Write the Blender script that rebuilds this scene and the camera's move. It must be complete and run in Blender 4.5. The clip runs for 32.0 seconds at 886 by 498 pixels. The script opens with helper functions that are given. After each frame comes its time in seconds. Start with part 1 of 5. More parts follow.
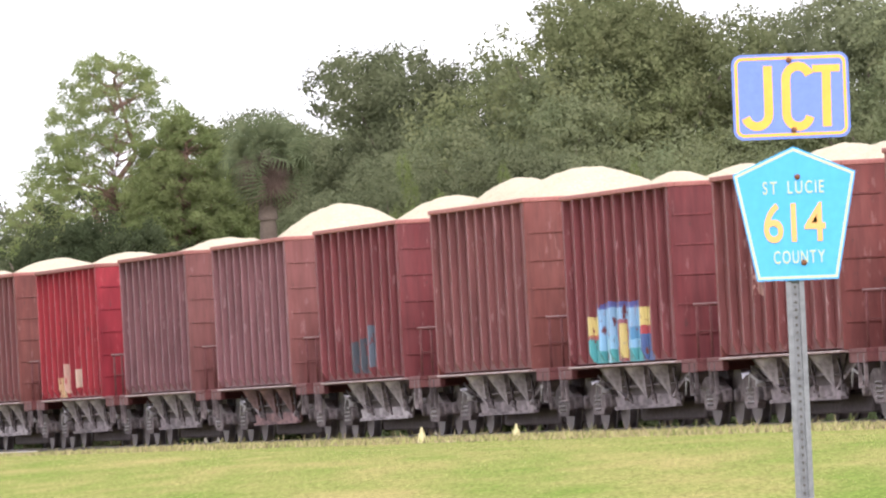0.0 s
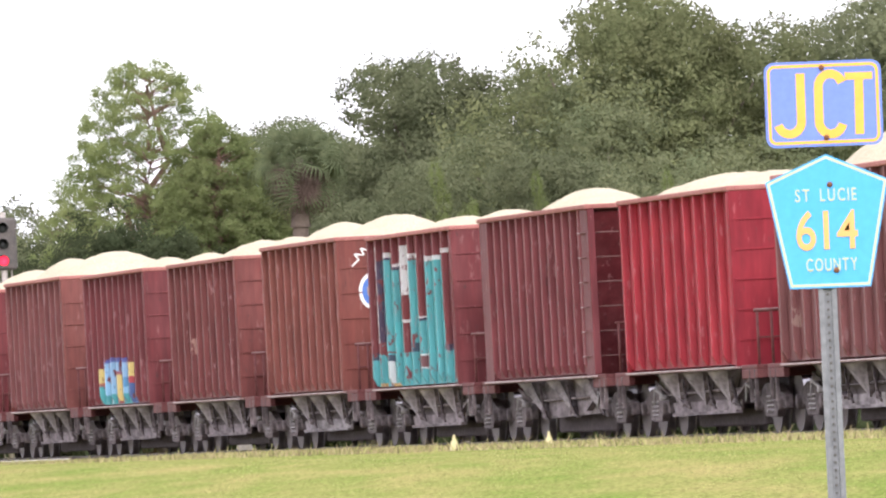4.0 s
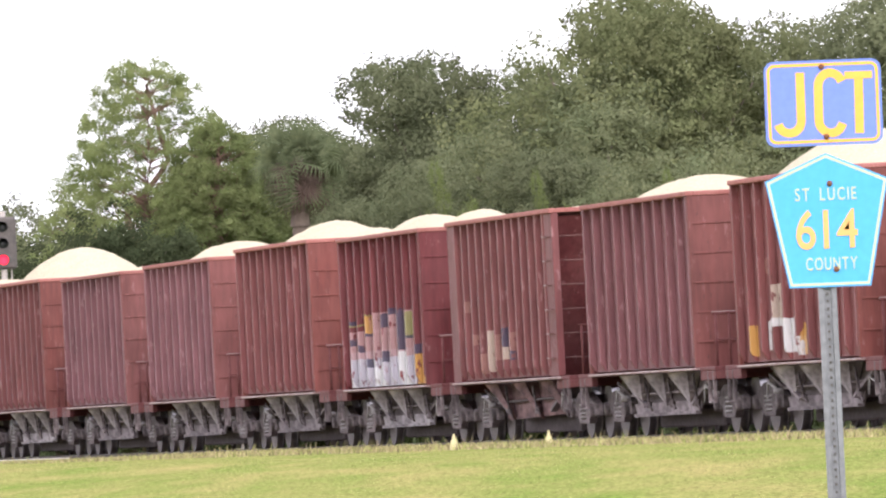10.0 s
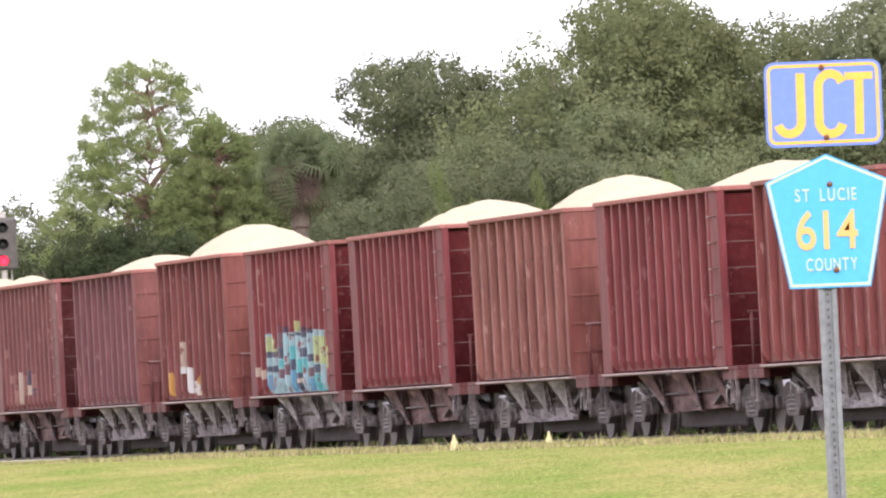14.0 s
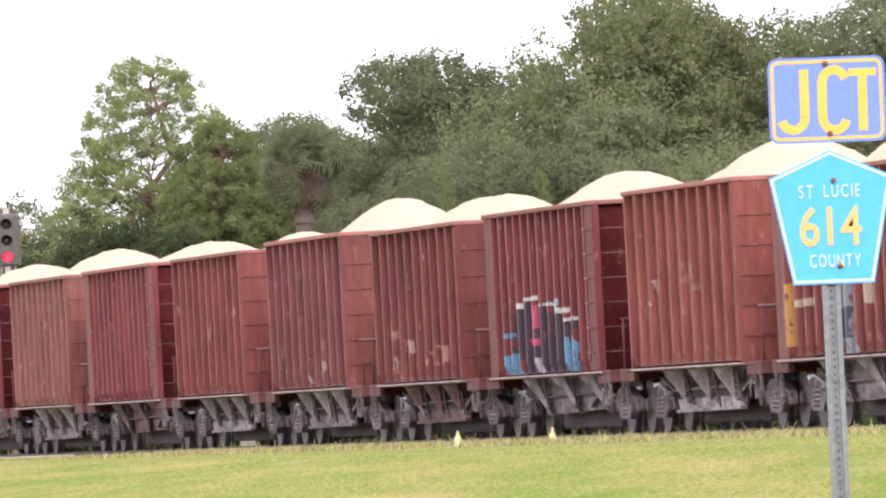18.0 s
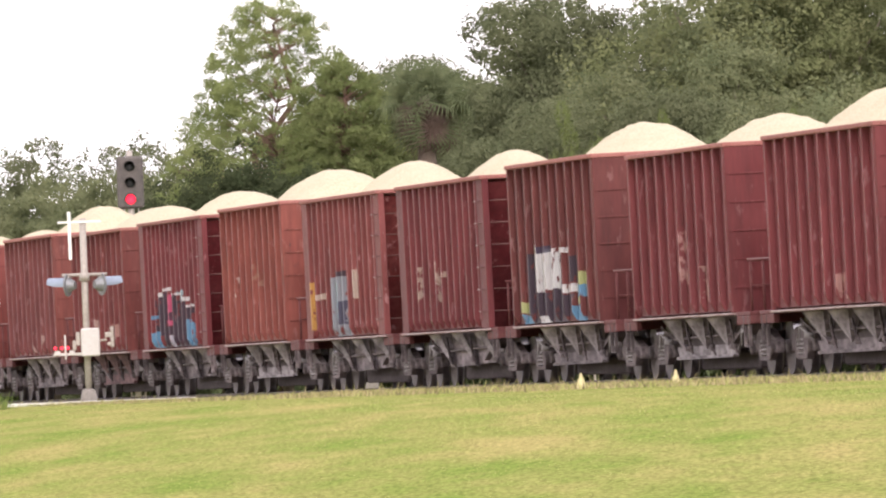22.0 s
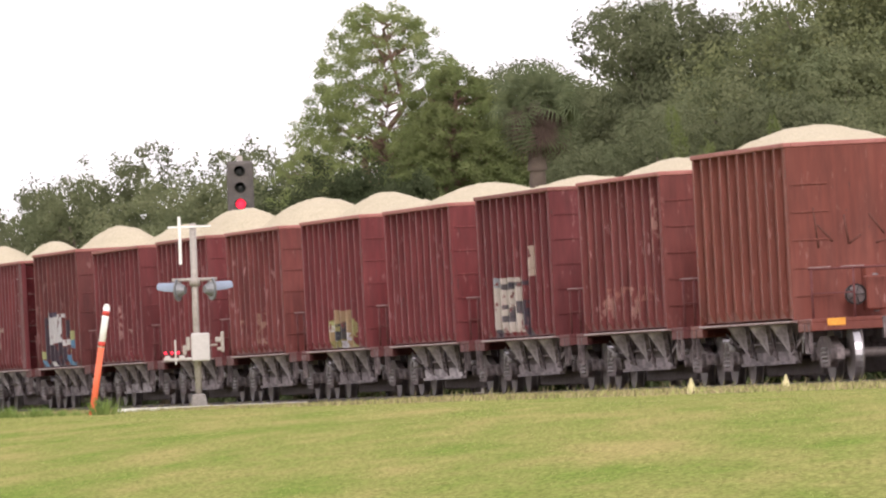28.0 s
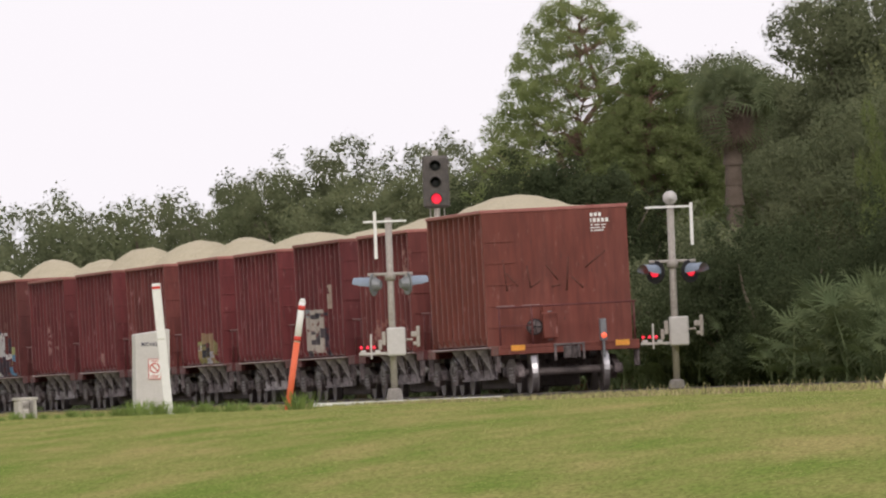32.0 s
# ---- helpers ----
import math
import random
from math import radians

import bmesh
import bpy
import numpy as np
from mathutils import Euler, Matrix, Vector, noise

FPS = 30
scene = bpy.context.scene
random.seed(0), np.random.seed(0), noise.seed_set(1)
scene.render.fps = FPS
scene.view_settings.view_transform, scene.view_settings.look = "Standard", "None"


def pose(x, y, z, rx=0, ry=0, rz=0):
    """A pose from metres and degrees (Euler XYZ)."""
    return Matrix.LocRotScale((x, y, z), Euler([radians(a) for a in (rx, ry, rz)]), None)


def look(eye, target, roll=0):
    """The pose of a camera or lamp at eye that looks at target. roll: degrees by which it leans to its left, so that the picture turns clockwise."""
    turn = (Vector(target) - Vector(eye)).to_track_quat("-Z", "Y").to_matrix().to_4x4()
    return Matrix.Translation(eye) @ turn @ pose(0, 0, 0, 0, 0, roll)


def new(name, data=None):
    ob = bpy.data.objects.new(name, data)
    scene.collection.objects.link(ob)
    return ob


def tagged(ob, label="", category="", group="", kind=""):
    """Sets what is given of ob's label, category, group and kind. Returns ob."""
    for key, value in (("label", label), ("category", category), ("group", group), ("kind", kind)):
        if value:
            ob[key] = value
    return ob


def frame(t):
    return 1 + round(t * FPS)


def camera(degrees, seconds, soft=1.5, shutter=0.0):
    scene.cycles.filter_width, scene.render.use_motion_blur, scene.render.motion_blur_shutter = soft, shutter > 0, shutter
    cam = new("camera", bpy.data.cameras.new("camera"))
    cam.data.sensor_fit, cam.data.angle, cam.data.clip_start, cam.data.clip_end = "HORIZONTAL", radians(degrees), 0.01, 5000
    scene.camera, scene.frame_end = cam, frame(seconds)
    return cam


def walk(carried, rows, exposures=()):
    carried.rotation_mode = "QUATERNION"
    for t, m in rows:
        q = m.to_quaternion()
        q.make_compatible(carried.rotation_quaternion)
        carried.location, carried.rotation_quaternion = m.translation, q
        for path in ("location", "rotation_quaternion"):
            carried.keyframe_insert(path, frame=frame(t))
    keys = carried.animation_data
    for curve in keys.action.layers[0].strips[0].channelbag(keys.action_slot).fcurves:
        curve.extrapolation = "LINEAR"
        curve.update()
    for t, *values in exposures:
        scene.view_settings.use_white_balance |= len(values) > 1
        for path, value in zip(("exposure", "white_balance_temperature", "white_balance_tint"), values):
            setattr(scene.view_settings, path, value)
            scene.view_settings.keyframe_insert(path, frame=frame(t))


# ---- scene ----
EYE = (0.0, 0.0, 1.55)
ROLL = -2.2
# seconds, bearing and elevation of the view in thousandths of a radian
AIM = [
    (0.0, 2.529, 14.326), (0.2, 0.800, 15.200), (0.5, -0.721, 15.502), (0.7, -0.250, 15.150), (1.0, -0.110, 15.010), (1.5, -0.123, 15.074),
    (2.0, -0.100, 15.048), (2.5, -0.121, 15.062), (3.0, -0.072, 15.079), (3.5, -0.057, 15.037),
    (5.5, -0.065, 15.054), (6.0, -0.093, 15.047), (7.0, -0.054, 15.097), (8.0, -0.065, 15.089),
    (9.0, 0.000, 15.045), (10.0, -0.045, 14.965), (11.0, -0.028, 15.018), (12.0, -0.043, 15.019),
    (13.0, -0.047, 15.073), (14.0, -0.055, 15.026), (14.5, -0.052, 15.070), (16.5, -0.061, 14.993),
    (17.0, -0.079, 14.967), (17.5, -0.038, 14.976), (18.0, -0.355, 14.735), (18.2, -2.085, 14.275),
    (18.5, -4.455, 12.158), (18.6, -4.850, 12.140), (18.9, -10.750, 12.415), (19.0, -11.730, 12.057),
    (19.5, -11.160, 10.530), (20.0, -10.352, 9.012), (20.5, -8.711, 10.338), (21.0, -8.704, 9.925),
    (21.5, -9.417, 10.953), (22.0, -10.410, 10.481), (22.5, -10.802, 10.165), (23.0, -11.385, 10.852),
    (23.5, -12.534, 10.492), (24.0, -15.247, 11.182), (24.5, -18.639, 11.050), (25.0, -18.872, 11.134),
    (25.5, -18.932, 11.210), (26.0, -18.740, 11.291), (26.5, -18.729, 11.408), (28.5, -19.334, 11.153),
    (28.8, -19.400, 11.100), (29.0, -20.558, 11.018), (29.3, -25.075, 11.100), (29.5, -26.214, 11.155),
    (30.0, -26.900, 11.688), (30.5, -27.529, 11.428), (30.8, -27.750, 11.300), (31.0, -29.639, 9.228),
    (31.3, -30.290, 11.100), (31.5, -33.812, 10.998), (32.0, -34.923, 11.370),
]


def aim(b, e):
    b, e = b / 1000, e / 1000
    d = Vector((math.sin(b) * math.cos(e), math.cos(b) * math.cos(e), math.sin(e)))
    return look(EYE, Vector(EYE) + 100 * d, ROLL)


cam = camera(4.0719, 32.0, soft=2.2)
walk(cam, [(t, aim(b, e)) for t, b, e in AIM],
     exposures=[(0.0, 0.19, 6100, 20), (17.5, 0.19, 6130, 21), (20.0, 0.08, 6450, 21), (23.0, 0.02, 6530, 22), (26.0, -0.25, 6500, 21), (29.0, -0.30, 6500, 21), (30.0, -0.57, 6480, 20), (32.0, -0.97, 6480, 16)])

# ---- sky and sun ----
world = bpy.data.worlds.new("overcast")
scene.world = world
world.use_nodes = True
wn, wl = world.node_tree.nodes, world.node_tree.links
sky = wn.new("ShaderNodeTexSky")
sky.sky_type, sky.sun_disc = "NISHITA", False
sky.sun_elevation, sky.sun_rotation = radians(24), radians(174)
sky.air_density, sky.dust_density = 1.0, 4.0
cloud = wn.new("ShaderNodeMixRGB")
cloud.inputs[0].default_value = 0.92
cloud.inputs[2].default_value = (16.8, 16.6, 16.8, 1)
wl.new(sky.outputs[0], cloud.inputs[1])
wl.new(cloud.outputs[0], wn["Background"].inputs[0])
wn["Background"].inputs[1].default_value = 0.12
sun = new("sun", bpy.data.lights.new("sun", "SUN"))
sun.data.energy, sun.data.angle, sun.data.color = 2.2, radians(12), (1.0, 0.95, 0.88)
sun.matrix_world = look((12, -119, 54), (0, 0, 0))
scene.view_settings.exposure = 0.0


# ---- materials ----
def paint(name, base, alt, scale=2.0, stretch=(1, 1, 1), rough=0.8, bump=0.15, fine=30.0, amount=0.6, metal=0.0, islands=0.0, pieces=0.0, swing=0.2, gloss=0.25):
    m = bpy.data.materials.new(name)
    m.use_nodes = True
    n, l = m.node_tree.nodes, m.node_tree.links
    b = n["Principled BSDF"]
    b.inputs["Roughness"].default_value, b.inputs["Metallic"].default_value = rough, metal
    b.inputs["Specular IOR Level"].default_value = gloss
    co = n.new("ShaderNodeTexCoord")
    mp = n.new("ShaderNodeMapping")
    mp.inputs["Scale"].default_value = stretch
    l.new(co.outputs["Object"], mp.inputs[0])
    n1, n2 = n.new("ShaderNodeTexNoise"), n.new("ShaderNodeTexNoise")
    n1.inputs["Scale"].default_value, n1.inputs["Detail"].default_value, n1.inputs["Roughness"].default_value = scale, 5, 0.65
    n2.inputs["Scale"].default_value, n2.inputs["Detail"].default_value = fine, 3
    l.new(mp.outputs[0], n1.inputs[0])
    l.new(mp.outputs[0], n2.inputs[0])
    r = n.new("ShaderNodeMapRange")
    r.inputs[1].default_value, r.inputs[2].default_value, r.inputs[4].default_value = 0.35, 0.68, amount
    l.new(n1.outputs[0], r.inputs[0])
    mx = n.new("ShaderNodeMixRGB")
    mx.inputs[1].default_value, mx.inputs[2].default_value = (*base, 1), (*alt, 1)
    l.new(r.outputs[0], mx.inputs[0])
    hs = n.new("ShaderNodeHueSaturation")
    l.new(mx.outputs[0], hs.inputs["Color"])
    v = n.new("ShaderNodeMapRange")
    v.inputs[1].default_value, v.inputs[2].default_value, v.inputs[3].default_value, v.inputs[4].default_value = 0.25, 0.75, 1 - swing, 1 + swing
    l.new(n2.outputs[0], v.inputs[0])
    out = v.outputs[0]
    for size, kind, sock in ((islands, "ShaderNodeNewGeometry", "Random Per Island"), (pieces, "ShaderNodeObjectInfo", "Random")):
        if size:
            g = n.new(kind)
            k = n.new("ShaderNodeMapRange")
            k.inputs[3].default_value, k.inputs[4].default_value = 1 - size, 1 + size
            l.new(g.outputs[sock], k.inputs[0])
            mu = n.new("ShaderNodeMath")
            mu.operation = "MULTIPLY"
            l.new(out, mu.inputs[0])
            l.new(k.outputs[0], mu.inputs[1])
            out = mu.outputs[0]
    l.new(out, hs.inputs["Value"])
    l.new(hs.outputs[0], b.inputs["Base Color"])
    if bump:
        bp = n.new("ShaderNodeBump")
        bp.inputs["Strength"].default_value, bp.inputs["Distance"].default_value = bump, 0.02
        l.new(n2.outputs[0], bp.inputs["Height"])
        l.new(bp.outputs[0], b.inputs["Normal"])
    return m


def foliage(name, base, alt, scale=0.8, glow=0.4, vary=0.08):
    """Leaves: diffuse with light coming through them, varied leaf by leaf."""
    m = paint(name, base, alt, scale, rough=0.75, bump=0, fine=5.0, amount=0.8, islands=vary, pieces=0.14, gloss=0.0)
    n, l = m.node_tree.nodes, m.node_tree.links
    b = n["Principled BSDF"]
    tr = n.new("ShaderNodeBsdfTranslucent")
    ms = n.new("ShaderNodeMixShader")
    ms.inputs[0].default_value = glow
    src = b.inputs["Base Color"].links[0].from_socket
    l.new(src, tr.inputs[0])
    l.new(b.outputs[0], ms.inputs[1])
    l.new(tr.outputs[0], ms.inputs[2])
    l.new(ms.outputs[0], n["Material Output"].inputs[0])
    return m


def lamp_glow(name, colour, strength):
    m = bpy.data.materials.new(name)
    m.use_nodes = True
    b = m.node_tree.nodes["Principled BSDF"]
    b.inputs["Base Color"].default_value = (*colour, 1)
    b.inputs["Emission Color"].default_value, b.inputs["Emission Strength"].default_value = (*colour, 1), strength
    return m


def car_paint(name, base, worn, wear=0.35, marks=(), seed=0.0, thin=False):
    """Weathered freight-car paint with upright streaks, rust flakes and, on some, sprayed fields (y, z centre, half sizes, colour)."""
    m = bpy.data.materials.new(name)
    m.use_nodes = True
    n, l = m.node_tree.nodes, m.node_tree.links
    b = n["Principled BSDF"]
    b.inputs["Roughness"].default_value, b.inputs["Specular IOR Level"].default_value = 0.62, 0.3
    co = n.new("ShaderNodeTexCoord")

    def tex(scale, stretch, detail=4):
        mp = n.new("ShaderNodeMapping")
        mp.inputs["Scale"].default_value, mp.inputs["Location"].default_value = stretch, (seed, seed * 2.3, seed * 0.7)
        l.new(co.outputs["Object"], mp.inputs[0])
        t = n.new("ShaderNodeTexNoise")
        t.inputs["Scale"].default_value, t.inputs["Detail"].default_value, t.inputs["Roughness"].default_value = scale, detail, 0.6
        l.new(mp.outputs[0], t.inputs[0])
        return t

    def ramp(sock, a, c, top):
        r = n.new("ShaderNodeMapRange")
        r.inputs[1].default_value, r.inputs[2].default_value, r.inputs[4].default_value = a, c, top
        l.new(sock, r.inputs[0])
        return r.outputs[0]

    def mix(fac, a, colour):
        x = n.new("ShaderNodeMixRGB")
        x.inputs[2].default_value = (*colour, 1)
        l.new(fac, x.inputs[0])
        if isinstance(a, tuple):
            x.inputs[1].default_value = (*a, 1)
        else:
            l.new(a, x.inputs[1])
        return x.outputs[0]

    col = mix(ramp(tex(2.2, (1, 1.4, 0.22)).outputs[0], 0.38, 0.66, 0.55 + wear * 0.4), base, worn)
    col = mix(ramp(tex(0.6, (1, 1, 1)).outputs[0], 0.4, 0.7, 0.5), col, tuple(c * 0.55 for c in base))
    if marks:
        sep = n.new("ShaderNodeSeparateXYZ")
        wob = tex(3.5, (1, 1, 1), 7)
        holes = ramp(tex(6.0, (1, 1, 0.6), 4).outputs[0], 0.5 if thin else 0.36, 0.56 if thin else 0.42, 0.7 if thin else 0.88)
        pick = random.Random(int(seed * 10))
        big = max(marks, key=lambda q: q[2] * q[3])
        if big[2] > 1.2 and not thin and len(marks) < 8:
            marks = list(marks) + [(big[0] + pick.uniform(-0.85, 0.85) * big[2], big[1] + pick.uniform(-0.8, 0.9) * big[3], pick.uniform(0.1, 0.34), pick.uniform(0.04, 0.16),
                                    pick.choice([q[4] for q in marks] + [(0.03, 0.03, 0.04), (0.5, 0.5, 0.48)])) for _ in range(14)]
        ad = n.new("ShaderNodeVectorMath")
        ad.operation = "MULTIPLY_ADD"
        ad.inputs[1].default_value = (0, 0.24, 0.12)
        l.new(wob.outputs["Color"], ad.inputs[0])
        l.new(co.outputs["Object"], ad.inputs[2])
        l.new(ad.outputs[0], sep.inputs[0])
        side = n.new("ShaderNodeMath")
        side.operation, side.inputs[1].default_value = "LESS_THAN", -1.43
        sx = n.new("ShaderNodeSeparateXYZ")
        l.new(co.outputs["Object"], sx.inputs[0])
        l.new(sx.outputs[0], side.inputs[0])
        for y, z, hy, hz, colour in marks:
            prod = side.outputs[0]
            for axis, c, h in ((1, y + 0.12, hy), (2, z + 0.06, hz)):
                cmp = n.new("ShaderNodeMath")
                cmp.operation, cmp.inputs[1].default_value, cmp.inputs[2].default_value = "COMPARE", c, h
                l.new(sep.outputs[axis], cmp.inputs[0])
                mu = n.new("ShaderNodeMath")
                mu.operation = "MULTIPLY"
                l.new(prod, mu.inputs[0])
                l.new(cmp.outputs[0], mu.inputs[1])
                prod = mu.outputs[0]
            mu = n.new("ShaderNodeMath")
            mu.operation = "MULTIPLY"
            l.new(prod, mu.inputs[0])
            l.new(holes, mu.inputs[1])
            col = mix(mu.outputs[0], col, colour)
    flake = ramp(tex(8.5, (1, 1, 0.3), 6).outputs[0], 0.61, 0.68, wear)
    col = mix(flake, col, tuple(min(0.5, c * 1.2 + 0.13) for c in worn))
    spot = ramp(tex(14.0, (1, 1, 0.3), 3).outputs[0], 0.66, 0.74, 0.6)
    col = mix(spot, col, (0.05, 0.03, 0.026))
    hs = n.new("ShaderNodeHueSaturation")
    streak = n.new("ShaderNodeMapRange")
    streak.inputs[1].default_value, streak.inputs[2].default_value, streak.inputs[3].default_value, streak.inputs[4].default_value = 0.3, 0.7, 0.8, 1.2
    l.new(tex(9.0, (1, 1.3, 0.12), 4).outputs[0], streak.inputs[0])
    l.new(streak.outputs[0], hs.inputs["Value"])
    l.new(col, hs.inputs["Color"])
    l.new(hs.outputs[0], b.inputs["Base Color"])
    bp = n.new("ShaderNodeBump")
    bp.inputs["Strength"].default_value, bp.inputs["Distance"].default_value = 0.35, 0.03
    l.new(tex(1.3, (1, 1, 1)).outputs[0], bp.inputs["Height"])
    l.new(bp.outputs[0], b.inputs["Normal"])
    return m


GRASS = paint("mown_grass", (0.158, 0.215, 0.048), (0.33, 0.275, 0.112), 0.8, (1.0, 0.13, 1), 1.0, 0.5, 26.0, 0.85, swing=0.4, gloss=0.0)
BLADE = foliage("grass_blade", (0.285, 0.348, 0.098), (0.490, 0.430, 0.200), 0.3, 0.5, 0.55)
DRY_BLADE = foliage("dry_grass_blade", (0.40, 0.32, 0.19), (0.30, 0.31, 0.13), 0.5, 0.45, 0.5)
WEED = foliage("weed_leaf", (0.180, 0.270, 0.075), (0.270, 0.330, 0.110), 0.5, 0.3)
BALLAST = paint("dusty_ballast", (0.085, 0.062, 0.052), (0.15, 0.12, 0.105), 3.0, rough=0.95, bump=0.8, fine=25)
TIE = paint("weathered_tie", (0.09, 0.07, 0.055), (0.16, 0.14, 0.12), 3.0, rough=0.9)
RAIL = paint("worn_rail_steel", (0.075, 0.055, 0.048), (0.045, 0.032, 0.028), 2.0, rough=0.6, metal=0.1)
IRON = paint("maroon_iron", (0.115, 0.034, 0.034), (0.16, 0.065, 0.06), 5.0, rough=0.7)
LOAD = paint("crushed_limestone", (0.50, 0.44, 0.31), (0.42, 0.365, 0.25), 2.0, rough=0.95, bump=0.9, fine=22, amount=0.5)
UNDER = paint("dusty_undergear", (0.095, 0.076, 0.076), (0.30, 0.26, 0.255), 3.4, (1, 1, 0.7), rough=0.8, bump=0.4, fine=14, amount=0.5, pieces=0.4, swing=0.5)
CHUTE = paint("limestone_dusted_steel", (0.43, 0.39, 0.395), (0.10, 0.08, 0.085), 3.2, (1, 0.28, 0.8), rough=0.8, bump=0.4, fine=11, amount=0.9, pieces=0.2, swing=0.5)
DUSK_CHUTE = paint("stained_hopper_steel", (0.25, 0.15, 0.145), (0.06, 0.035, 0.037), 3.2, (1, 0.28, 0.8), rough=0.8, bump=0.4, fine=11, amount=0.9, pieces=0.2, swing=0.5)
GREY_CHUTE = paint("grey_hopper_steel", (0.27, 0.23, 0.235), (0.085, 0.07, 0.072), 3.2, (1, 0.28, 0.8), rough=0.8, bump=0.4, fine=11, amount=0.9, pieces=0.2, swing=0.5)
# rung iron: the rungs' glints sit partly in this paler colour
RUNG_IRON = paint("glint_rung_iron", (0.20, 0.12, 0.11), (0.10, 0.045, 0.042), 7.0, rough=0.4, metal=0.35)
# pale colour that paints the glints on the end railings
GLINT_IRON = paint("railing_glint_iron", (0.32, 0.25, 0.235), (0.16, 0.08, 0.075), 6.0, rough=0.4, metal=0.3)
WHEEL = paint("wheel_steel", (0.11, 0.092, 0.09), (0.18, 0.155, 0.145), 4.0, rough=0.6, metal=0.3)
TREAD = paint("polished_tread", (0.420, 0.410, 0.420), (0.340, 0.330, 0.340), 6.0, rough=0.35, metal=0.9, bump=0.02)
SPRING = paint("dusty_spring", (0.44, 0.42, 0.41), (0.22, 0.205, 0.20), 5.0, rough=0.8)
CHORD = paint("dusty_chord", (0.34, 0.145, 0.125), (0.21, 0.065, 0.058), 3.0, (1, 2, 1), rough=0.8, pieces=0.25)
# pale sill colour that paints the bright highlight line along its edge
SILL = paint("highlit_sill", (0.38, 0.30, 0.285), (0.17, 0.07, 0.065), 2.5, (1, 1, 1), rough=0.7, swing=0.4)
PINE_BARK = paint("ruddy_pine_bark", (0.27, 0.17, 0.13), (0.16, 0.11, 0.085), 3.0, (1, 1, 0.3), rough=0.95, bump=0.6)
BARK = paint("grey_bark", (0.13, 0.105, 0.08), (0.22, 0.18, 0.14), 3.0, (1, 1, 0.25), rough=0.95, bump=0.6)
PALM_BARK = paint("palm_bark", (0.125, 0.098, 0.078), (0.07, 0.052, 0.04), 3.0, (1, 1, 2.0), rough=0.95, bump=0.8, fine=12)
OAK_LEAF = foliage("oak_leaf", (0.155, 0.185, 0.097), (0.228, 0.236, 0.128), 0.5)
# leaf colour with the deep shade below the oaks painted in
SHADE_LEAF = foliage("shaded_leaf", (0.056, 0.075, 0.037), (0.092, 0.106, 0.054), 0.5)
BUSH_FROND = foliage("palmetto_leaf", (0.100, 0.135, 0.066), (0.200, 0.232, 0.118), 1.2, 0.3)
DARK_LEAF = foliage("dark_leaf", (0.145, 0.168, 0.092), (0.205, 0.218, 0.122), 0.5)
LIME_LEAF = foliage("lime_leaf", (0.150, 0.190, 0.068), (0.205, 0.230, 0.095), 0.6)
OLIVE_LEAF = foliage("olive_leaf", (0.155, 0.180, 0.082), (0.215, 0.222, 0.112), 0.5)
NEEDLE = foliage("pine_needle", (0.215, 0.268, 0.105), (0.315, 0.345, 0.155), 0.5, 0.5)
FROND = foliage("palm_frond", (0.115, 0.145, 0.076), (0.215, 0.240, 0.130), 1.5, 0.3)
DRY = foliage("dry_frond", (0.165, 0.120, 0.098), (0.085, 0.062, 0.052), 1.0, 0.2)
# Undergear behind the hopper sides: the shade there is put into this darker colour
SHADED_GEAR = paint("shaded_undergear", (0.085, 0.068, 0.068), (0.16, 0.135, 0.132), 2.5, (1, 0.4, 1), rough=0.9, bump=0.3, fine=12)
GALV = paint("galvanised_steel", (0.19, 0.20, 0.21), (0.14, 0.145, 0.155), 8.0, rough=0.5, metal=0.5, bump=0.05)
BLUE = paint("sign_blue", (0.15, 0.23, 0.70), (0.17, 0.26, 0.74), 5.0, rough=0.45, bump=0.0, swing=0.06)
SKYBLUE = paint("sign_light_blue", (0.07, 0.38, 0.78), (0.09, 0.42, 0.80), 5.0, rough=0.45, bump=0.0, swing=0.06)
PEACH = paint("sign_peach", (0.76, 0.42, 0.14), (0.70, 0.38, 0.13), 9.0, rough=0.5, bump=0.0, swing=0.06)
AMBER = paint("sign_amber", (0.82, 0.44, 0.07), (0.76, 0.40, 0.065), 9.0, rough=0.5, bump=0.0, swing=0.06)
PALE = paint("sign_pale_yellow", (0.50, 0.57, 0.37), (0.45, 0.52, 0.34), 9.0, rough=0.5, bump=0.0, swing=0.06)
BOLT = paint("rusty_bolt", (0.20, 0.08, 0.04), (0.12, 0.06, 0.04), 30.0, rough=0.8)
MAST = paint("mast_aluminium", (0.42, 0.385, 0.34), (0.30, 0.275, 0.24), 3.0, (1, 1, 0.4), rough=0.6, metal=0.2)
BOXGREY = paint("cabinet_grey", (0.56, 0.54, 0.51), (0.48, 0.46, 0.43), 4.0, rough=0.65, bump=0, swing=0.06)
HOOD = paint("hood_blue_grey", (0.26, 0.31, 0.38), (0.20, 0.24, 0.30), 6.0, rough=0.6, swing=0.06)
BLACK = paint("lamp_black", (0.020, 0.020, 0.021), (0.030, 0.029, 0.028), 6.0, rough=0.7)
WHITE = paint("white_paint", (0.80, 0.80, 0.76), (0.70, 0.70, 0.66), 5.0, rough=0.6, bump=0, swing=0.06)
ORANGE = paint("marker_orange", (0.80, 0.17, 0.08), (0.72, 0.14, 0.07), 5.0, rough=0.55, bump=0, swing=0.06)
MARKRED = paint("marker_red", (0.62, 0.07, 0.05), (0.5, 0.06, 0.05), 5.0, rough=0.6, swing=0.06)
